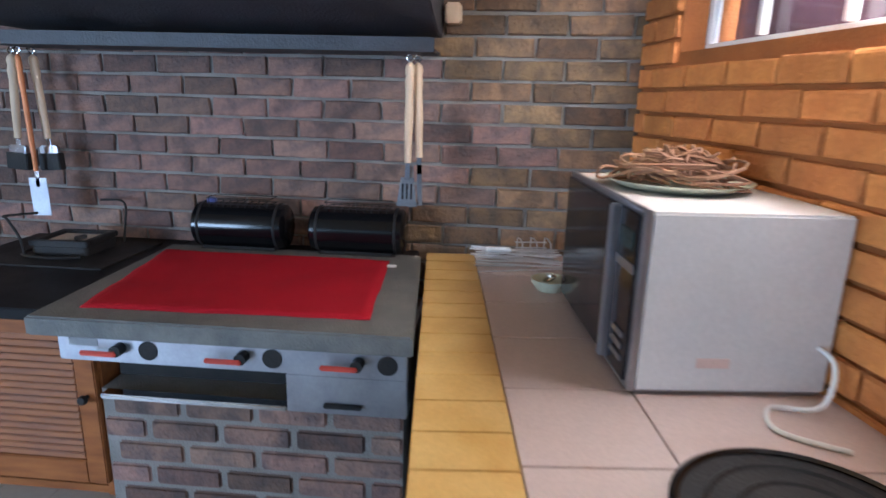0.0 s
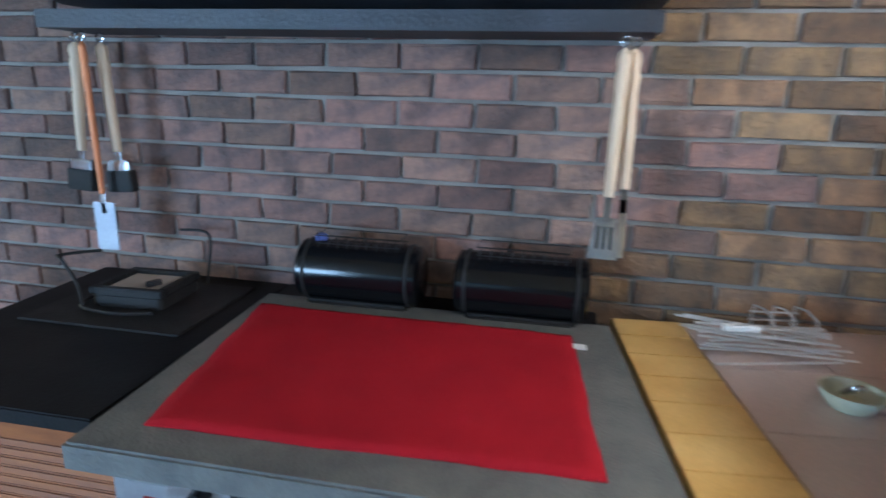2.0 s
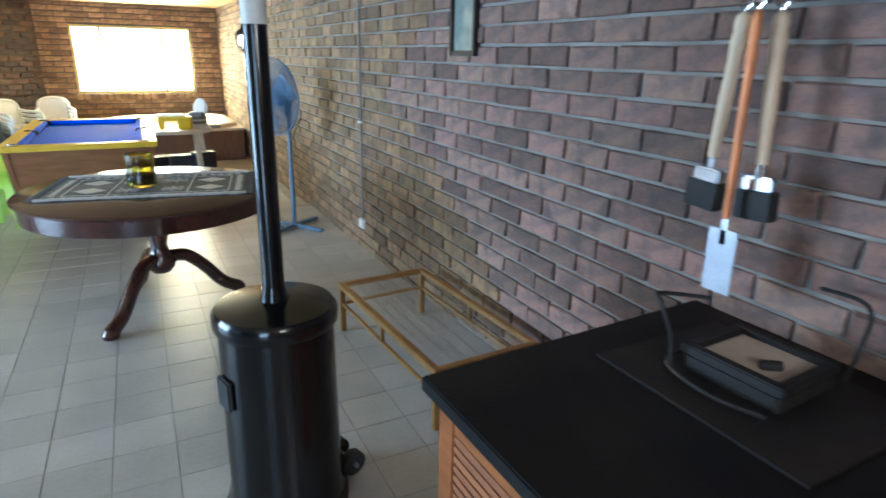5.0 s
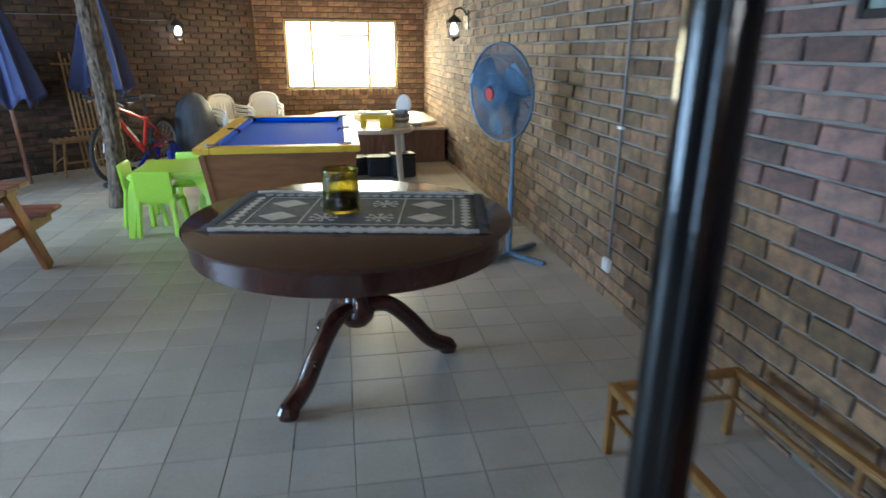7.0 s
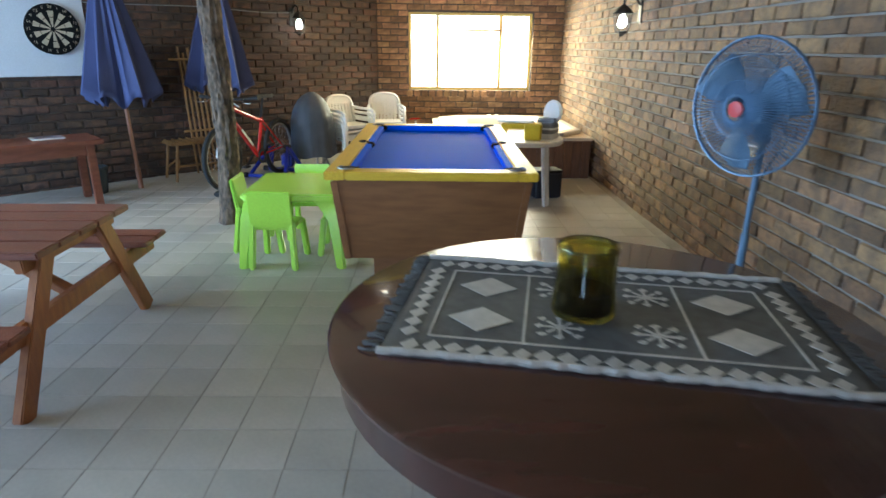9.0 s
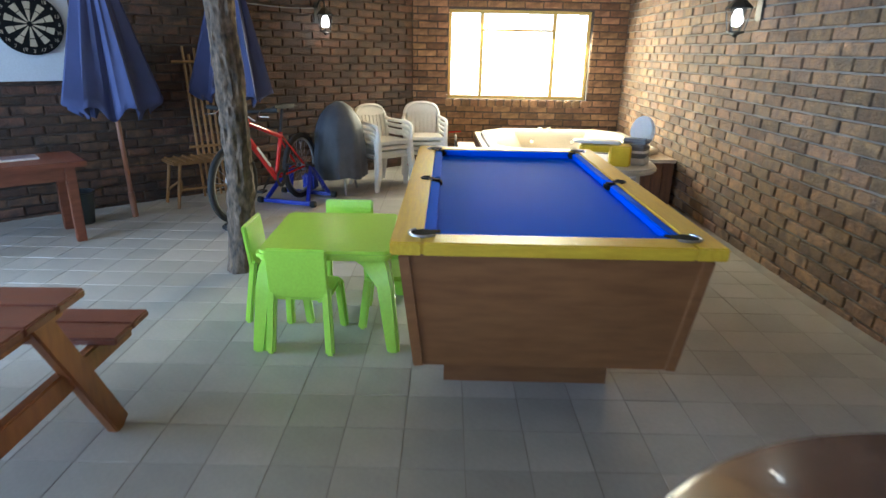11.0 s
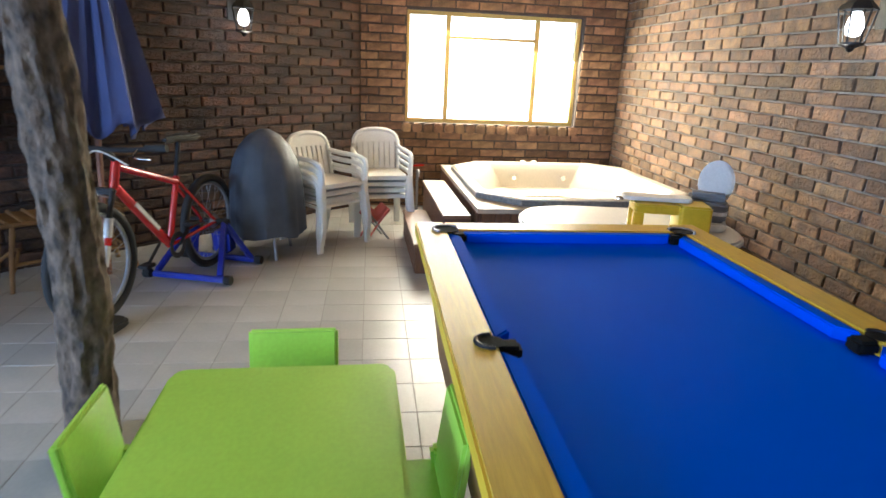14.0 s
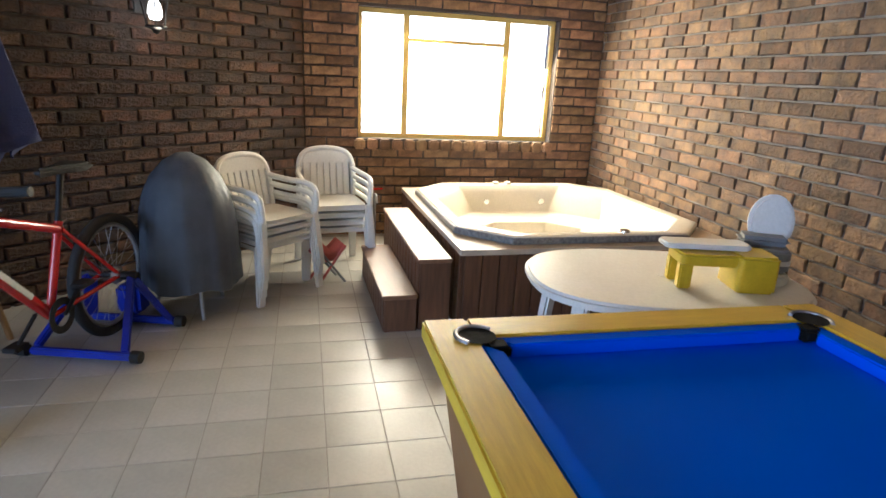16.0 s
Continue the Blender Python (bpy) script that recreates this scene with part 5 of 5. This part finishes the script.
for s in (-1, 1):
    part("upright", bar((0.23, s * 0.2, 0.04), (0.50, s * 0.10, 0.30), 0.035, 0.03, 0.006), TRBLUE, tn)
    part("upright", bar((0.62, s * 0.2, 0.04), (0.50, s * 0.10, 0.30), 0.06, 0.03, 0.006), TRBLUE, tn)
    part("clamp", rod((0.50, s * 0.055, 0.30), (0.50, s * 0.13, 0.30), 0.02, seg=14), BLACKM, tn)
    for x in (0.22, 0.62):
        part("foot", rod((x, s * 0.235, 0.028), (x, s * 0.275, 0.028), 0.028, seg=14), RUBBER, tn)
part("roller_unit", bbox(0.60, 0.72, -0.06, 0.06, 0.05, 0.20, 0.02), TRBLUE, tn)
rb = thing("wheel_block", -3.665, 11.165, 0, 73, "black moulded block under the front wheel", "wheel riser")
part("block", sheet(rounded(0.24, 0.15, 0.05), 0, 0.043, 0.012), RUBBER, rb)

# ---- covered braai, stacked chairs ----
cv = thing("covered_braai", -3.06, 12.42, 0, 0, "kettle braai under a grey vinyl cover", "barbecue")
bm = bmesh.new()
rows = []
for i, (r, z) in enumerate(((0.245, 0.16), (0.242, 0.30), (0.236, 0.44), (0.226, 0.55), (0.202, 0.65), (0.165, 0.73), (0.105, 0.80), (0.035, 0.84), (0.0, 0.842))):
    ring = []
    for k in range(64):
        a = 2 * math.pi * k / 64
        f = 1 + (0.035 * math.cos(9 * a + 2 * z) + 0.02 * math.cos(21 * a)) * max(0.15, 1 - i / 6)
        ring.append(bm.verts.new((max(r, 0.001) * f * math.cos(a), max(r, 0.001) * f * math.sin(a), z + 0.012 * math.cos(5 * a) * (i == 0))))
    rows.append(ring)
for A, B in zip(rows, rows[1:]):
    for k in range(64):
        bm.faces.new((A[k], A[(k + 1) % 64], B[(k + 1) % 64], B[k]))
part("cover", bm, COVER, cv)
for a in (-70, 50, 170):
    part("leg", rod((0.2 * math.cos(radians(a)), 0.2 * math.sin(radians(a)), 0), (0.13 * math.cos(radians(a)), 0.13 * math.sin(radians(a)), 0.32), 0.011), STEEL, cv)


def garden_chair(m):
    """Monobloc armchair; its front is local -y."""
    t = thing("garden_chair", 0, 0, 0, 0, "white moulded plastic garden armchair in a stack", "chair", "stacked garden chairs")
    t.matrix_basis = m
    part("seat", sheet(rounded(0.40, 0.40, 0.07), 0.346, 0.36, 0.005), WHITE, t)
    bk_m = Matrix.Translation((0, 0.185, 0.36)) @ Matrix.Rotation(radians(-14), 4, "X")
    arch = [(-0.19, 0.0), (-0.20, 0.17), (-0.185, 0.27), (-0.13, 0.325), (0, 0.345), (0.13, 0.325), (0.185, 0.27), (0.20, 0.17), (0.19, 0.0)]
    b = pipe([(x, 0, z) for x, z in arch], 0.02, 8, None, 3)
    b.transform(bk_m)
    part("back_frame", b, WHITE, t)
    for x in (-0.165, -0.117, -0.069, -0.021, 0.027, 0.075, 0.123):
        h = 0.335 - 1.6 * (x + 0.021) ** 2
        part("back_slat", bbox(x, x + 0.0415, -0.008, 0.006, 0.0, h, 0.003, m=bk_m), WHITE, t)
    for s in (-1, 1):
        part("armrest", pipe([(s * 0.195, 0.235, 0.55), (s * 0.225, 0.1, 0.535), (s * 0.235, -0.1, 0.53), (s * 0.225, -0.19, 0.49), (s * 0.215, -0.2, 0.36)], 0.019, 8), WHITE, t)
        part("front_leg", bar((s * 0.235, -0.225, 0.0), (s * 0.21, -0.19, 0.36), 0.055, 0.03, 0.008, up=(0, 1, 0)), WHITE, t)
        part("back_leg", bar((s * 0.215, 0.27, 0.0), (s * 0.185, 0.185, 0.36), 0.05, 0.03, 0.008, up=(0, 1, 0)), WHITE, t)
        part("side_apron", bar((s * 0.2, -0.18, 0.325), (s * 0.19, 0.18, 0.335), 0.015, 0.022, 0.004), WHITE, t)
    crest = [(-0.185, 0.235), (-0.17, 0.285), (-0.12, 0.325), (0, 0.342), (0.12, 0.325), (0.17, 0.285), (0.185, 0.235)]
    part("top_panel", sheet(crest, -0.009, 0.009, 0.004, None, bk_m @ Matrix.Rotation(radians(90), 4, "X")), WHITE, t)
    part("front_apron", bbox(-0.19, 0.19, -0.205, -0.185, 0.325, 0.348, 0.005), WHITE, t)
    return t


gc = garden_chair(pose(-2.69, 12.68, 0, 0, 0, 42) @ Matrix.Scale(0.95, 4))
for k in range(1, 4):
    copy_thing(gc, pose(-2.69 + 0.008 * k, 12.68 - 0.008 * k, 0.05 * k, 0, 0, 42) @ Matrix.Scale(0.95, 4))
for k in range(4):
    copy_thing(gc, pose(-2.28, 13.02 - 0.012 * k, 0.05 * k, 0, 0, 8) @ Matrix.Scale(0.95, 4))
fs = thing("folding_stool", -2.33, 12.78, 0, 20, "small folded pink camping stool under the chairs", "stool")
for s in (-1, 1):
    part("leg", rod((-0.09, s * 0.07, 0), (0.09, s * 0.07, 0.24), 0.008), PINK, fs)
    part("leg", rod((0.09, s * 0.07, 0), (-0.09, s * 0.07, 0.24), 0.008), GREYP, fs)
part("sling", pipe([(-0.09, 0, 0.24), (0, 0, 0.17), (0.09, 0, 0.24)], 0.05, 8), PINK, fs)

# ---- hot tub with steps ----
tub = thing("hot_tub", -0.88, 12.80, 0, 0, "cream acrylic hot tub in a dark wood surround", "hot tub")
TX, TY, TZ = 0.83, 0.85, 0.45
for x0, x1, y0, y1 in ((-TX + 0.02, TX - 0.02, -TY + 0.02, -TY + 0.045), (-TX + 0.02, TX - 0.02, TY - 0.045, TY - 0.02), (-TX + 0.02, -TX + 0.045, -TY + 0.045, TY - 0.045), (TX - 0.045, TX - 0.02, -TY + 0.045, TY - 0.045)):
    part("side_panel", bbox(x0, x1, y0, y1, 0.0, TZ - 0.05), DECK, tub)
for k in range(17):
    x = -TX + 0.025 + k * 0.0955
    part("cladding_board", bbox(x, x + 0.091, -TY, -TY + 0.018, 0.0, TZ - 0.05, 0.003), DECK, tub)
    part("cladding_board", bbox(-TX, -TX + 0.018, -TY + 0.02 + k * 0.0975, -TY + 0.02 + k * 0.0975 + 0.093, 0.0, TZ - 0.05, 0.003), DECK, tub)
def octa(a, b, c):
    return [(-a + c, -b), (a - c, -b), (a, -b + c), (a, b - c), (a - c, b), (-a + c, b), (-a, b - c), (-a, -b + c)]
bm = bmesh.new()
prev = None
for o, z in ((octa(TX, TY, 0.005), TZ - 0.05), (octa(TX, TY, 0.005), TZ - 0.02), (octa(TX - 0.06, TY - 0.06, 0.24), TZ - 0.015)):
    ringv = [bm.verts.new((x, y, z)) for x, y in o]
    if prev:
        for k in range(8):
            bm.faces.new((prev[k], prev[(k + 1) % 8], ringv[(k + 1) % 8], ringv[k]))
    prev = ringv
part("deck_rim", bm, mat("cream_deck", (0.6, 0.5, 0.38), None, 0.4), tub)
bm = bmesh.new()
prev = None
for a, z, c in ((0.06, TZ - 0.012, 0.24), (0.055, TZ + 0.025, 0.24), (0.07, TZ + 0.035, 0.24), (0.13, TZ + 0.03, 0.26), (0.17, TZ - 0.02, 0.27), (0.22, 0.28, 0.3), (0.42, 0.25, 0.2), (0.46, 0.08, 0.18)):
    ringv = [bm.verts.new((x, y, z)) for x, y in octa(TX - a, TY - a, c)]
    if prev:
        for k in range(8):
            bm.faces.new((prev[k], prev[(k + 1) % 8], ringv[(k + 1) % 8], ringv[k]))
    prev = ringv
bm.faces.new(prev)
t_ob = part("tub_shell", bm, ACRYL, tub)
bv = t_ob.modifiers.new("soft", "BEVEL")
bv.width, bv.segments, bv.limit_method = 0.02, 3, "ANGLE"
part("front_rim_band", bar((-TX + 0.30, -TY + 0.052, TZ + 0.006), (TX - 0.30, -TY + 0.052, TZ + 0.006), 0.012, 0.036, 0.003), STONEEDGE, tub)
part("corner_rim_band", bar((-TX + 0.30, -TY + 0.05, TZ + 0.006), (-TX + 0.05, -TY + 0.30, TZ + 0.006), 0.012, 0.036, 0.003), STONEEDGE, tub)
part("side_rim_band", bar((-TX + 0.05, -TY + 0.30, TZ + 0.006), (-TX + 0.05, TY - 0.30, TZ + 0.006), 0.012, 0.036, 0.003), STONEEDGE, tub)
for x, y in ((0.15, -TY + 0.1), (-0.1, TY - 0.1), (0.0, TY - 0.1)):
    part("air_control", lathe([(0, 0), (0.03, 0), (0.028, 0.015), (0.012, 0.02), (0, 0.022)], 16, m=Matrix.Translation((x, y, TZ + 0.031))), CHROME if y < 0 else ACRYL, tub)
for x in (-0.2, 0.25):
    part("jet", lathe([(0, 0), (0.022, 0), (0.022, 0.008), (0.01, 0.01), (0, 0.008)], 16, m=Matrix.Translation((x, TY - 0.205, 0.36)) @ Matrix.Rotation(radians(90), 4, "X")), CHROME, tub)
for k, (xa, xb, za, ya, yb) in enumerate(((-2.10, -1.925, 0.20, 11.95, 12.88), (-1.92, -1.75, 0.385, 11.96, 13.15))):
    sp = thing("tub_step", (xa + xb) / 2, (ya + yb) / 2, 0, 0, "low dark wood step beside the hot tub" if k == 0 else "tall dark wood step against the hot tub", "step", "tub steps")
    hx, hy = (xb - xa) / 2, (yb - ya) / 2
    part("box", bbox(-hx + 0.016, hx - 0.002, -hy + 0.016, hy - 0.016, 0, za - 0.022), DECK, sp)
    part("tread", bbox(-hx - 0.008, hx, -hy - 0.008, hy, za - 0.022, za, 0.004), DECK_T, sp)
    nb = int(2 * hy / 0.09)
    for j in range(nb):
        y = -hy + 0.012 + j * (2 * hy - 0.024) / nb
        part("board", bbox(-hx, -hx + 0.015, y, y + 0.083, 0, za - 0.022, 0.003), DECK, sp)
    part("front_board", bbox(-hx + 0.004, hx - 0.004, -hy, -hy + 0.015, 0, za - 0.022, 0.003), DECK, sp)
tap = thing("garden_tap", -1.93, 13.56, 0, 0, "small red-handled tap on a short standpipe", "tap")
part("standpipe", rod((0, 0, 0), (0, 0, 0.40), 0.012), STEEL, tap)
part("spout", pipe([(0, 0, 0.39), (0, -0.06, 0.40), (0, -0.1, 0.35)], 0.012), STEEL, tap)
part("handle", bar((-0.08, 0, 0.43), (0.06, 0, 0.44), 0.02, 0.015), BIKERED, tap, "red lever handle")

# ---- white oval table with toys ----
ov = thing("garden_table", -1.12, 11.12, 0, -12, "white oval plastic garden table", "table")
out = [(0.54 * math.copysign(abs(math.cos(t)) ** 0.75, math.cos(t)), 0.37 * math.copysign(abs(math.sin(t)) ** 0.75, math.sin(t))) for t in [2 * math.pi * k / 64 for k in range(64)]]
part("tabletop", sheet(out, 0.52, 0.56, 0.012), WHITE, ov)
part("umbrella_cap", lathe([(0, 0.56), (0.028, 0.56), (0.026, 0.563), (0, 0.564)], 20), WHITE, ov)
for sx in (-1, 1):
    for sy in (-1, 1):
        part("leg", bar((sx * 0.42, sy * 0.27, 0), (sx * 0.38, sy * 0.22, 0.52), 0.06, 0.045, 0.01), WHITE, ov)
yb = thing("toy_workbench", -0.98, 11.0, 0.5605, -14, "yellow plastic toy bench with white lid", "toy")
part("tray", sheet(rounded(0.34, 0.15, 0.02), 0.09, 0.135, 0.008), YELLOW, yb)
part("bin", sheet(rounded(0.15, 0.17, 0.02), 0.0, 0.14, 0.01, None, Matrix.Translation((0.11, -0.015, 0))), YELLOW, yb)
for y in (-0.05, 0.05):
    part("leg", bbox(-0.17, -0.12, y - 0.02, y + 0.02, 0, 0.1, 0.006), YELLOW, yb)
part("lid", sheet(rounded(0.33, 0.11, 0.03), 0.14, 0.16, 0.006, None, Matrix.Translation((-0.05, 0.03, 0))), WHITE, yb, "white removable lid")
bs = thing("booster_seat", -0.74, 11.06, 0.5605, -30, "grey and white plastic booster seat", "booster seat")
part("base", sheet(rounded(0.2, 0.22, 0.05), 0.0, 0.045, 0.01), WHITE, bs)
part("seat", sheet(rounded(0.19, 0.2, 0.05), 0.045, 0.14, 0.012), GREYP, bs)
part("band", sheet(rounded(0.195, 0.205, 0.05), 0.075, 0.105, 0.006), WHITE, bs)
part("backrest", sheet([(0.085 * math.cos(t), 0.11 * math.sin(t)) for t in [2 * math.pi * k / 28 for k in range(28)]], 0, 0.04, 0.014, None, Matrix.Translation((0.03, 0.08, 0.215)) @ Matrix.Rotation(radians(80), 4, "X")), WHITE, bs)
part("arm", bbox(-0.09, 0.09, -0.05, 0.06, 0.14, 0.175, 0.015), GREYP, bs)
for k, (x, y, h) in enumerate(((-0.95, 11.25, 0.2), (-0.70, 11.15, 0.24), (-1.2, 11.35, 0.18))):
    cr = thing("storage_crate", x, y, 0, 10 * k, "dark blue-black storage crate under the table", "crate", "crates under the table")
    part("box", sheet(rounded(0.26, 0.2, 0.03), 0, h, 0.012), mat("dark_crate", (0.015, 0.018, 0.03), None, 0.5), cr)
    part("lid", sheet(rounded(0.27, 0.21, 0.03), h, h + 0.02, 0.006), BLACKM, cr)


# ---- bricks and tiles ----
def brick_variants(n, w, h, depth, inset):
    out_m = []
    for k in range(n):
        vs, fs_ = [], []
        j = lambda a: random.uniform(-a, a)
        for d, ins in ((0.010, 0.0), (-depth * 0.45, 0.001), (-depth * 0.85, inset * 0.5), (-depth, inset * 1.6)):
            for sx, sz in ((-1, -1), (1, -1), (1, 1), (-1, 1)):
                vs.append((sx * (w / 2 - ins) + j(0.005), -d + j(0.0015), sz * (h / 2 - ins) + j(0.0038)))
        for a in (0, 4, 8):
            for q in range(4):
                fs_.append((a + q, a + (q + 1) % 4, a + 4 + (q + 1) % 4, a + 4 + q))
        fs_.append((12, 13, 14, 15))
        out_m.append((vs, fs_))
    return out_m


def brick_wall(owner, m, x0, x1, mats, near, pitch=0.215, course=0.0757, hole=None, phase=0.0, zphase=0.071, joint=0.0125, depth=0.008, taper=0.0, x_ref=0.0, z_ref=1.35):
    """Running-bond bricks on the wall whose face is local y = 0 and outward +y; local x from x0 to x1.
    With a taper the gauge of the courses, level at z_ref, shrinks by that share for each metre past x_ref."""
    var = brick_variants(12, pitch - joint, course - joint, depth, 0.006)
    meshes = []
    for vs, fs_ in var:
        me = bpy.data.meshes.new("brick")
        me.from_pydata(vs, [], fs_)
        me.materials.append(mats[0])
        meshes.append(me)
    places = []
    low, high = int(-2.2 / course * 1.2), int(1.6 / course * 1.3)
    for row in range(low, high):
        x = x0 - pitch * random.choice((0.5, 0.52, 0.48) if row % 2 else (0.0, 0.02, -0.02)) + (phase - x0) % pitch - pitch
        while x < x1:
            g = max(0.75, 1 - taper * (x - x_ref))
            w = pitch * g * random.uniform(0.97, 1.03)
            zc = z_ref + (row * course + (zphase if not taper else 0)) * g
            a, b = max(x, x0), min(x + w, x1)
            if zc > -0.02 and zc < CEIL - course * 0.3:
                cuts = [(a, b)]
                if hole and hole[2] - 0.02 < zc < hole[3] + 0.02:
                    cuts = [(a, min(b, hole[0])), (max(a, hole[1]), b)]
                for c, d in cuts:
                    if d - c > 0.035:
                        tilt = taper * row * course
                        places.append(((c + d) / 2, zc, (d - c - joint) / (pitch - joint), g, tilt))
            x += w
    places.sort(key=near)

    def put(x, zc, sx, sz, tilt):
        return m @ Matrix.Translation((x, random.uniform(-0.003, 0.003), zc)) @ Matrix.Rotation(tilt + random.uniform(-0.011, 0.011), 4, "Y") @ Matrix.Rotation(random.uniform(-0.012, 0.012), 4, "Z") @ Matrix.Diagonal((sx, 1, sz, 1))

    for k, p in enumerate(places[:300]):
        o = new("brick", meshes[k % 12])
        o.parent = owner
        o.matrix_basis = put(*p)
    V, F = [], []
    for p in places[300:]:
        vs, fs_ = random.choice(var)
        mm = put(*p)
        n0 = len(V)
        V += [mm @ Vector(v) for v in vs]
        F += [tuple(n0 + i for i in f) for f in fs_]
    if V:
        me = bpy.data.meshes.new("brickwork")
        me.from_pydata(V, [], F)
        me.materials.append(mats[1])
        o = new("brickwork", me)
        o.parent = owner
        o["kind"] = "stuff"


# local frames: x along the wall, y out of it into the room
RIGHT_M = Matrix(((0, -1, 0, 0), (1, 0, 0, 0), (0, 0, 1, 0), (0, 0, 0, 1)))
brick_wall(WALL_R, RIGHT_M, 1.75, FAR_Y, [BR_W[0], BR_FARSIDE], lambda p: abs(p[0] - 4.6) + abs(p[1] - 1.2) * 1.5, pitch=0.258, course=0.0905, joint=0.0145, taper=0.0187, x_ref=3.2)
FARB_M = Matrix.Translation((0, FAR_Y, 0)) @ Matrix.Rotation(math.pi, 4, "Z")
brick_wall(WALL_F, FARB_M, 0.0, 2.43, BR_FAR, lambda p: abs(p[0] - 1.2), hole=(0.40, 2.02, 0.70, 1.745), joint=0.0145)
LEFTB_M = Matrix.Translation(LEFT_A) @ Matrix(((LEFT_D.x, LEFT_N.x, 0, 0), (LEFT_D.y, LEFT_N.y, 0, 0), (0, 0, 1, 0), (0, 0, 0, 1)))
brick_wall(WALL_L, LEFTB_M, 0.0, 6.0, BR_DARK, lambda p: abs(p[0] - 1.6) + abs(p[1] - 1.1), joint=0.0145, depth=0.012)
SB_M = SOUTH_M
brick_wall(WALL_S, SB_M, -3.1, 0.0, BR_OR, lambda p: abs(p[0] + 0.9) + abs(p[1] - 1.2), hole=(-1.75, -0.30, 1.60, 1.98), pitch=0.254, course=0.0895, depth=0.016, joint=0.014)

TP = 0.215
tv = []
for k in range(3):
    me = bpy.data.meshes.new("tile")
    a = TP / 2 - 0.0011
    b = a - 0.0012
    me.from_pydata([(-a, -a, -0.004), (a, -a, -0.004), (a, a, -0.004), (-a, a, -0.004), (-b, -b, 0), (b, -b, 0), (b, b, 0), (-b, b, 0)], [], [(4, 5, 6, 7), (0, 1, 5, 4), (1, 2, 6, 5), (2, 3, 7, 6), (3, 0, 4, 7)])
    me.materials.append(TILE[0])
    tv.append(me)
cells = []
TM = Matrix.Rotation(radians(-1.5), 4, "Z")
for i in range(-36, 3):
    for j in range(-2, 72):
        p = TM @ Vector((-0.04 + i * TP, 0.1 + j * TP, 0))
        if -7.1 < p.x < -0.02 and 0.1 < p.y < FAR_Y - 0.02 and (p - LEFT_A).dot(LEFT_N) > -0.1:
            cells.append(p)
cells.sort(key=lambda p: abs(p.x + 2.7) + abs(p.y - 10.2) * 0.55)
V, F = [], []
for k, p in enumerate(cells):
    mm = Matrix.Translation(p + Vector((0, 0, random.uniform(-0.0006, 0.0003)))) @ TM @ Matrix.Rotation(random.uniform(-0.002, 0.002), 4, "X")
    if k < 300:
        o = new("tile", tv[k % 3])
        o.parent = floor
        o.matrix_basis = mm
    else:
        n0 = len(V)
        V += [mm @ v.co for v in tv[0].vertices]
        F += [tuple(n0 + i for i in f.vertices) for f in tv[0].polygons]
me = bpy.data.meshes.new("tiling")
me.from_pydata(V, [], F)
me.materials.append(TILE[1])
o = new("tiling", me)
o.parent = floor
o["kind"] = "stuff"
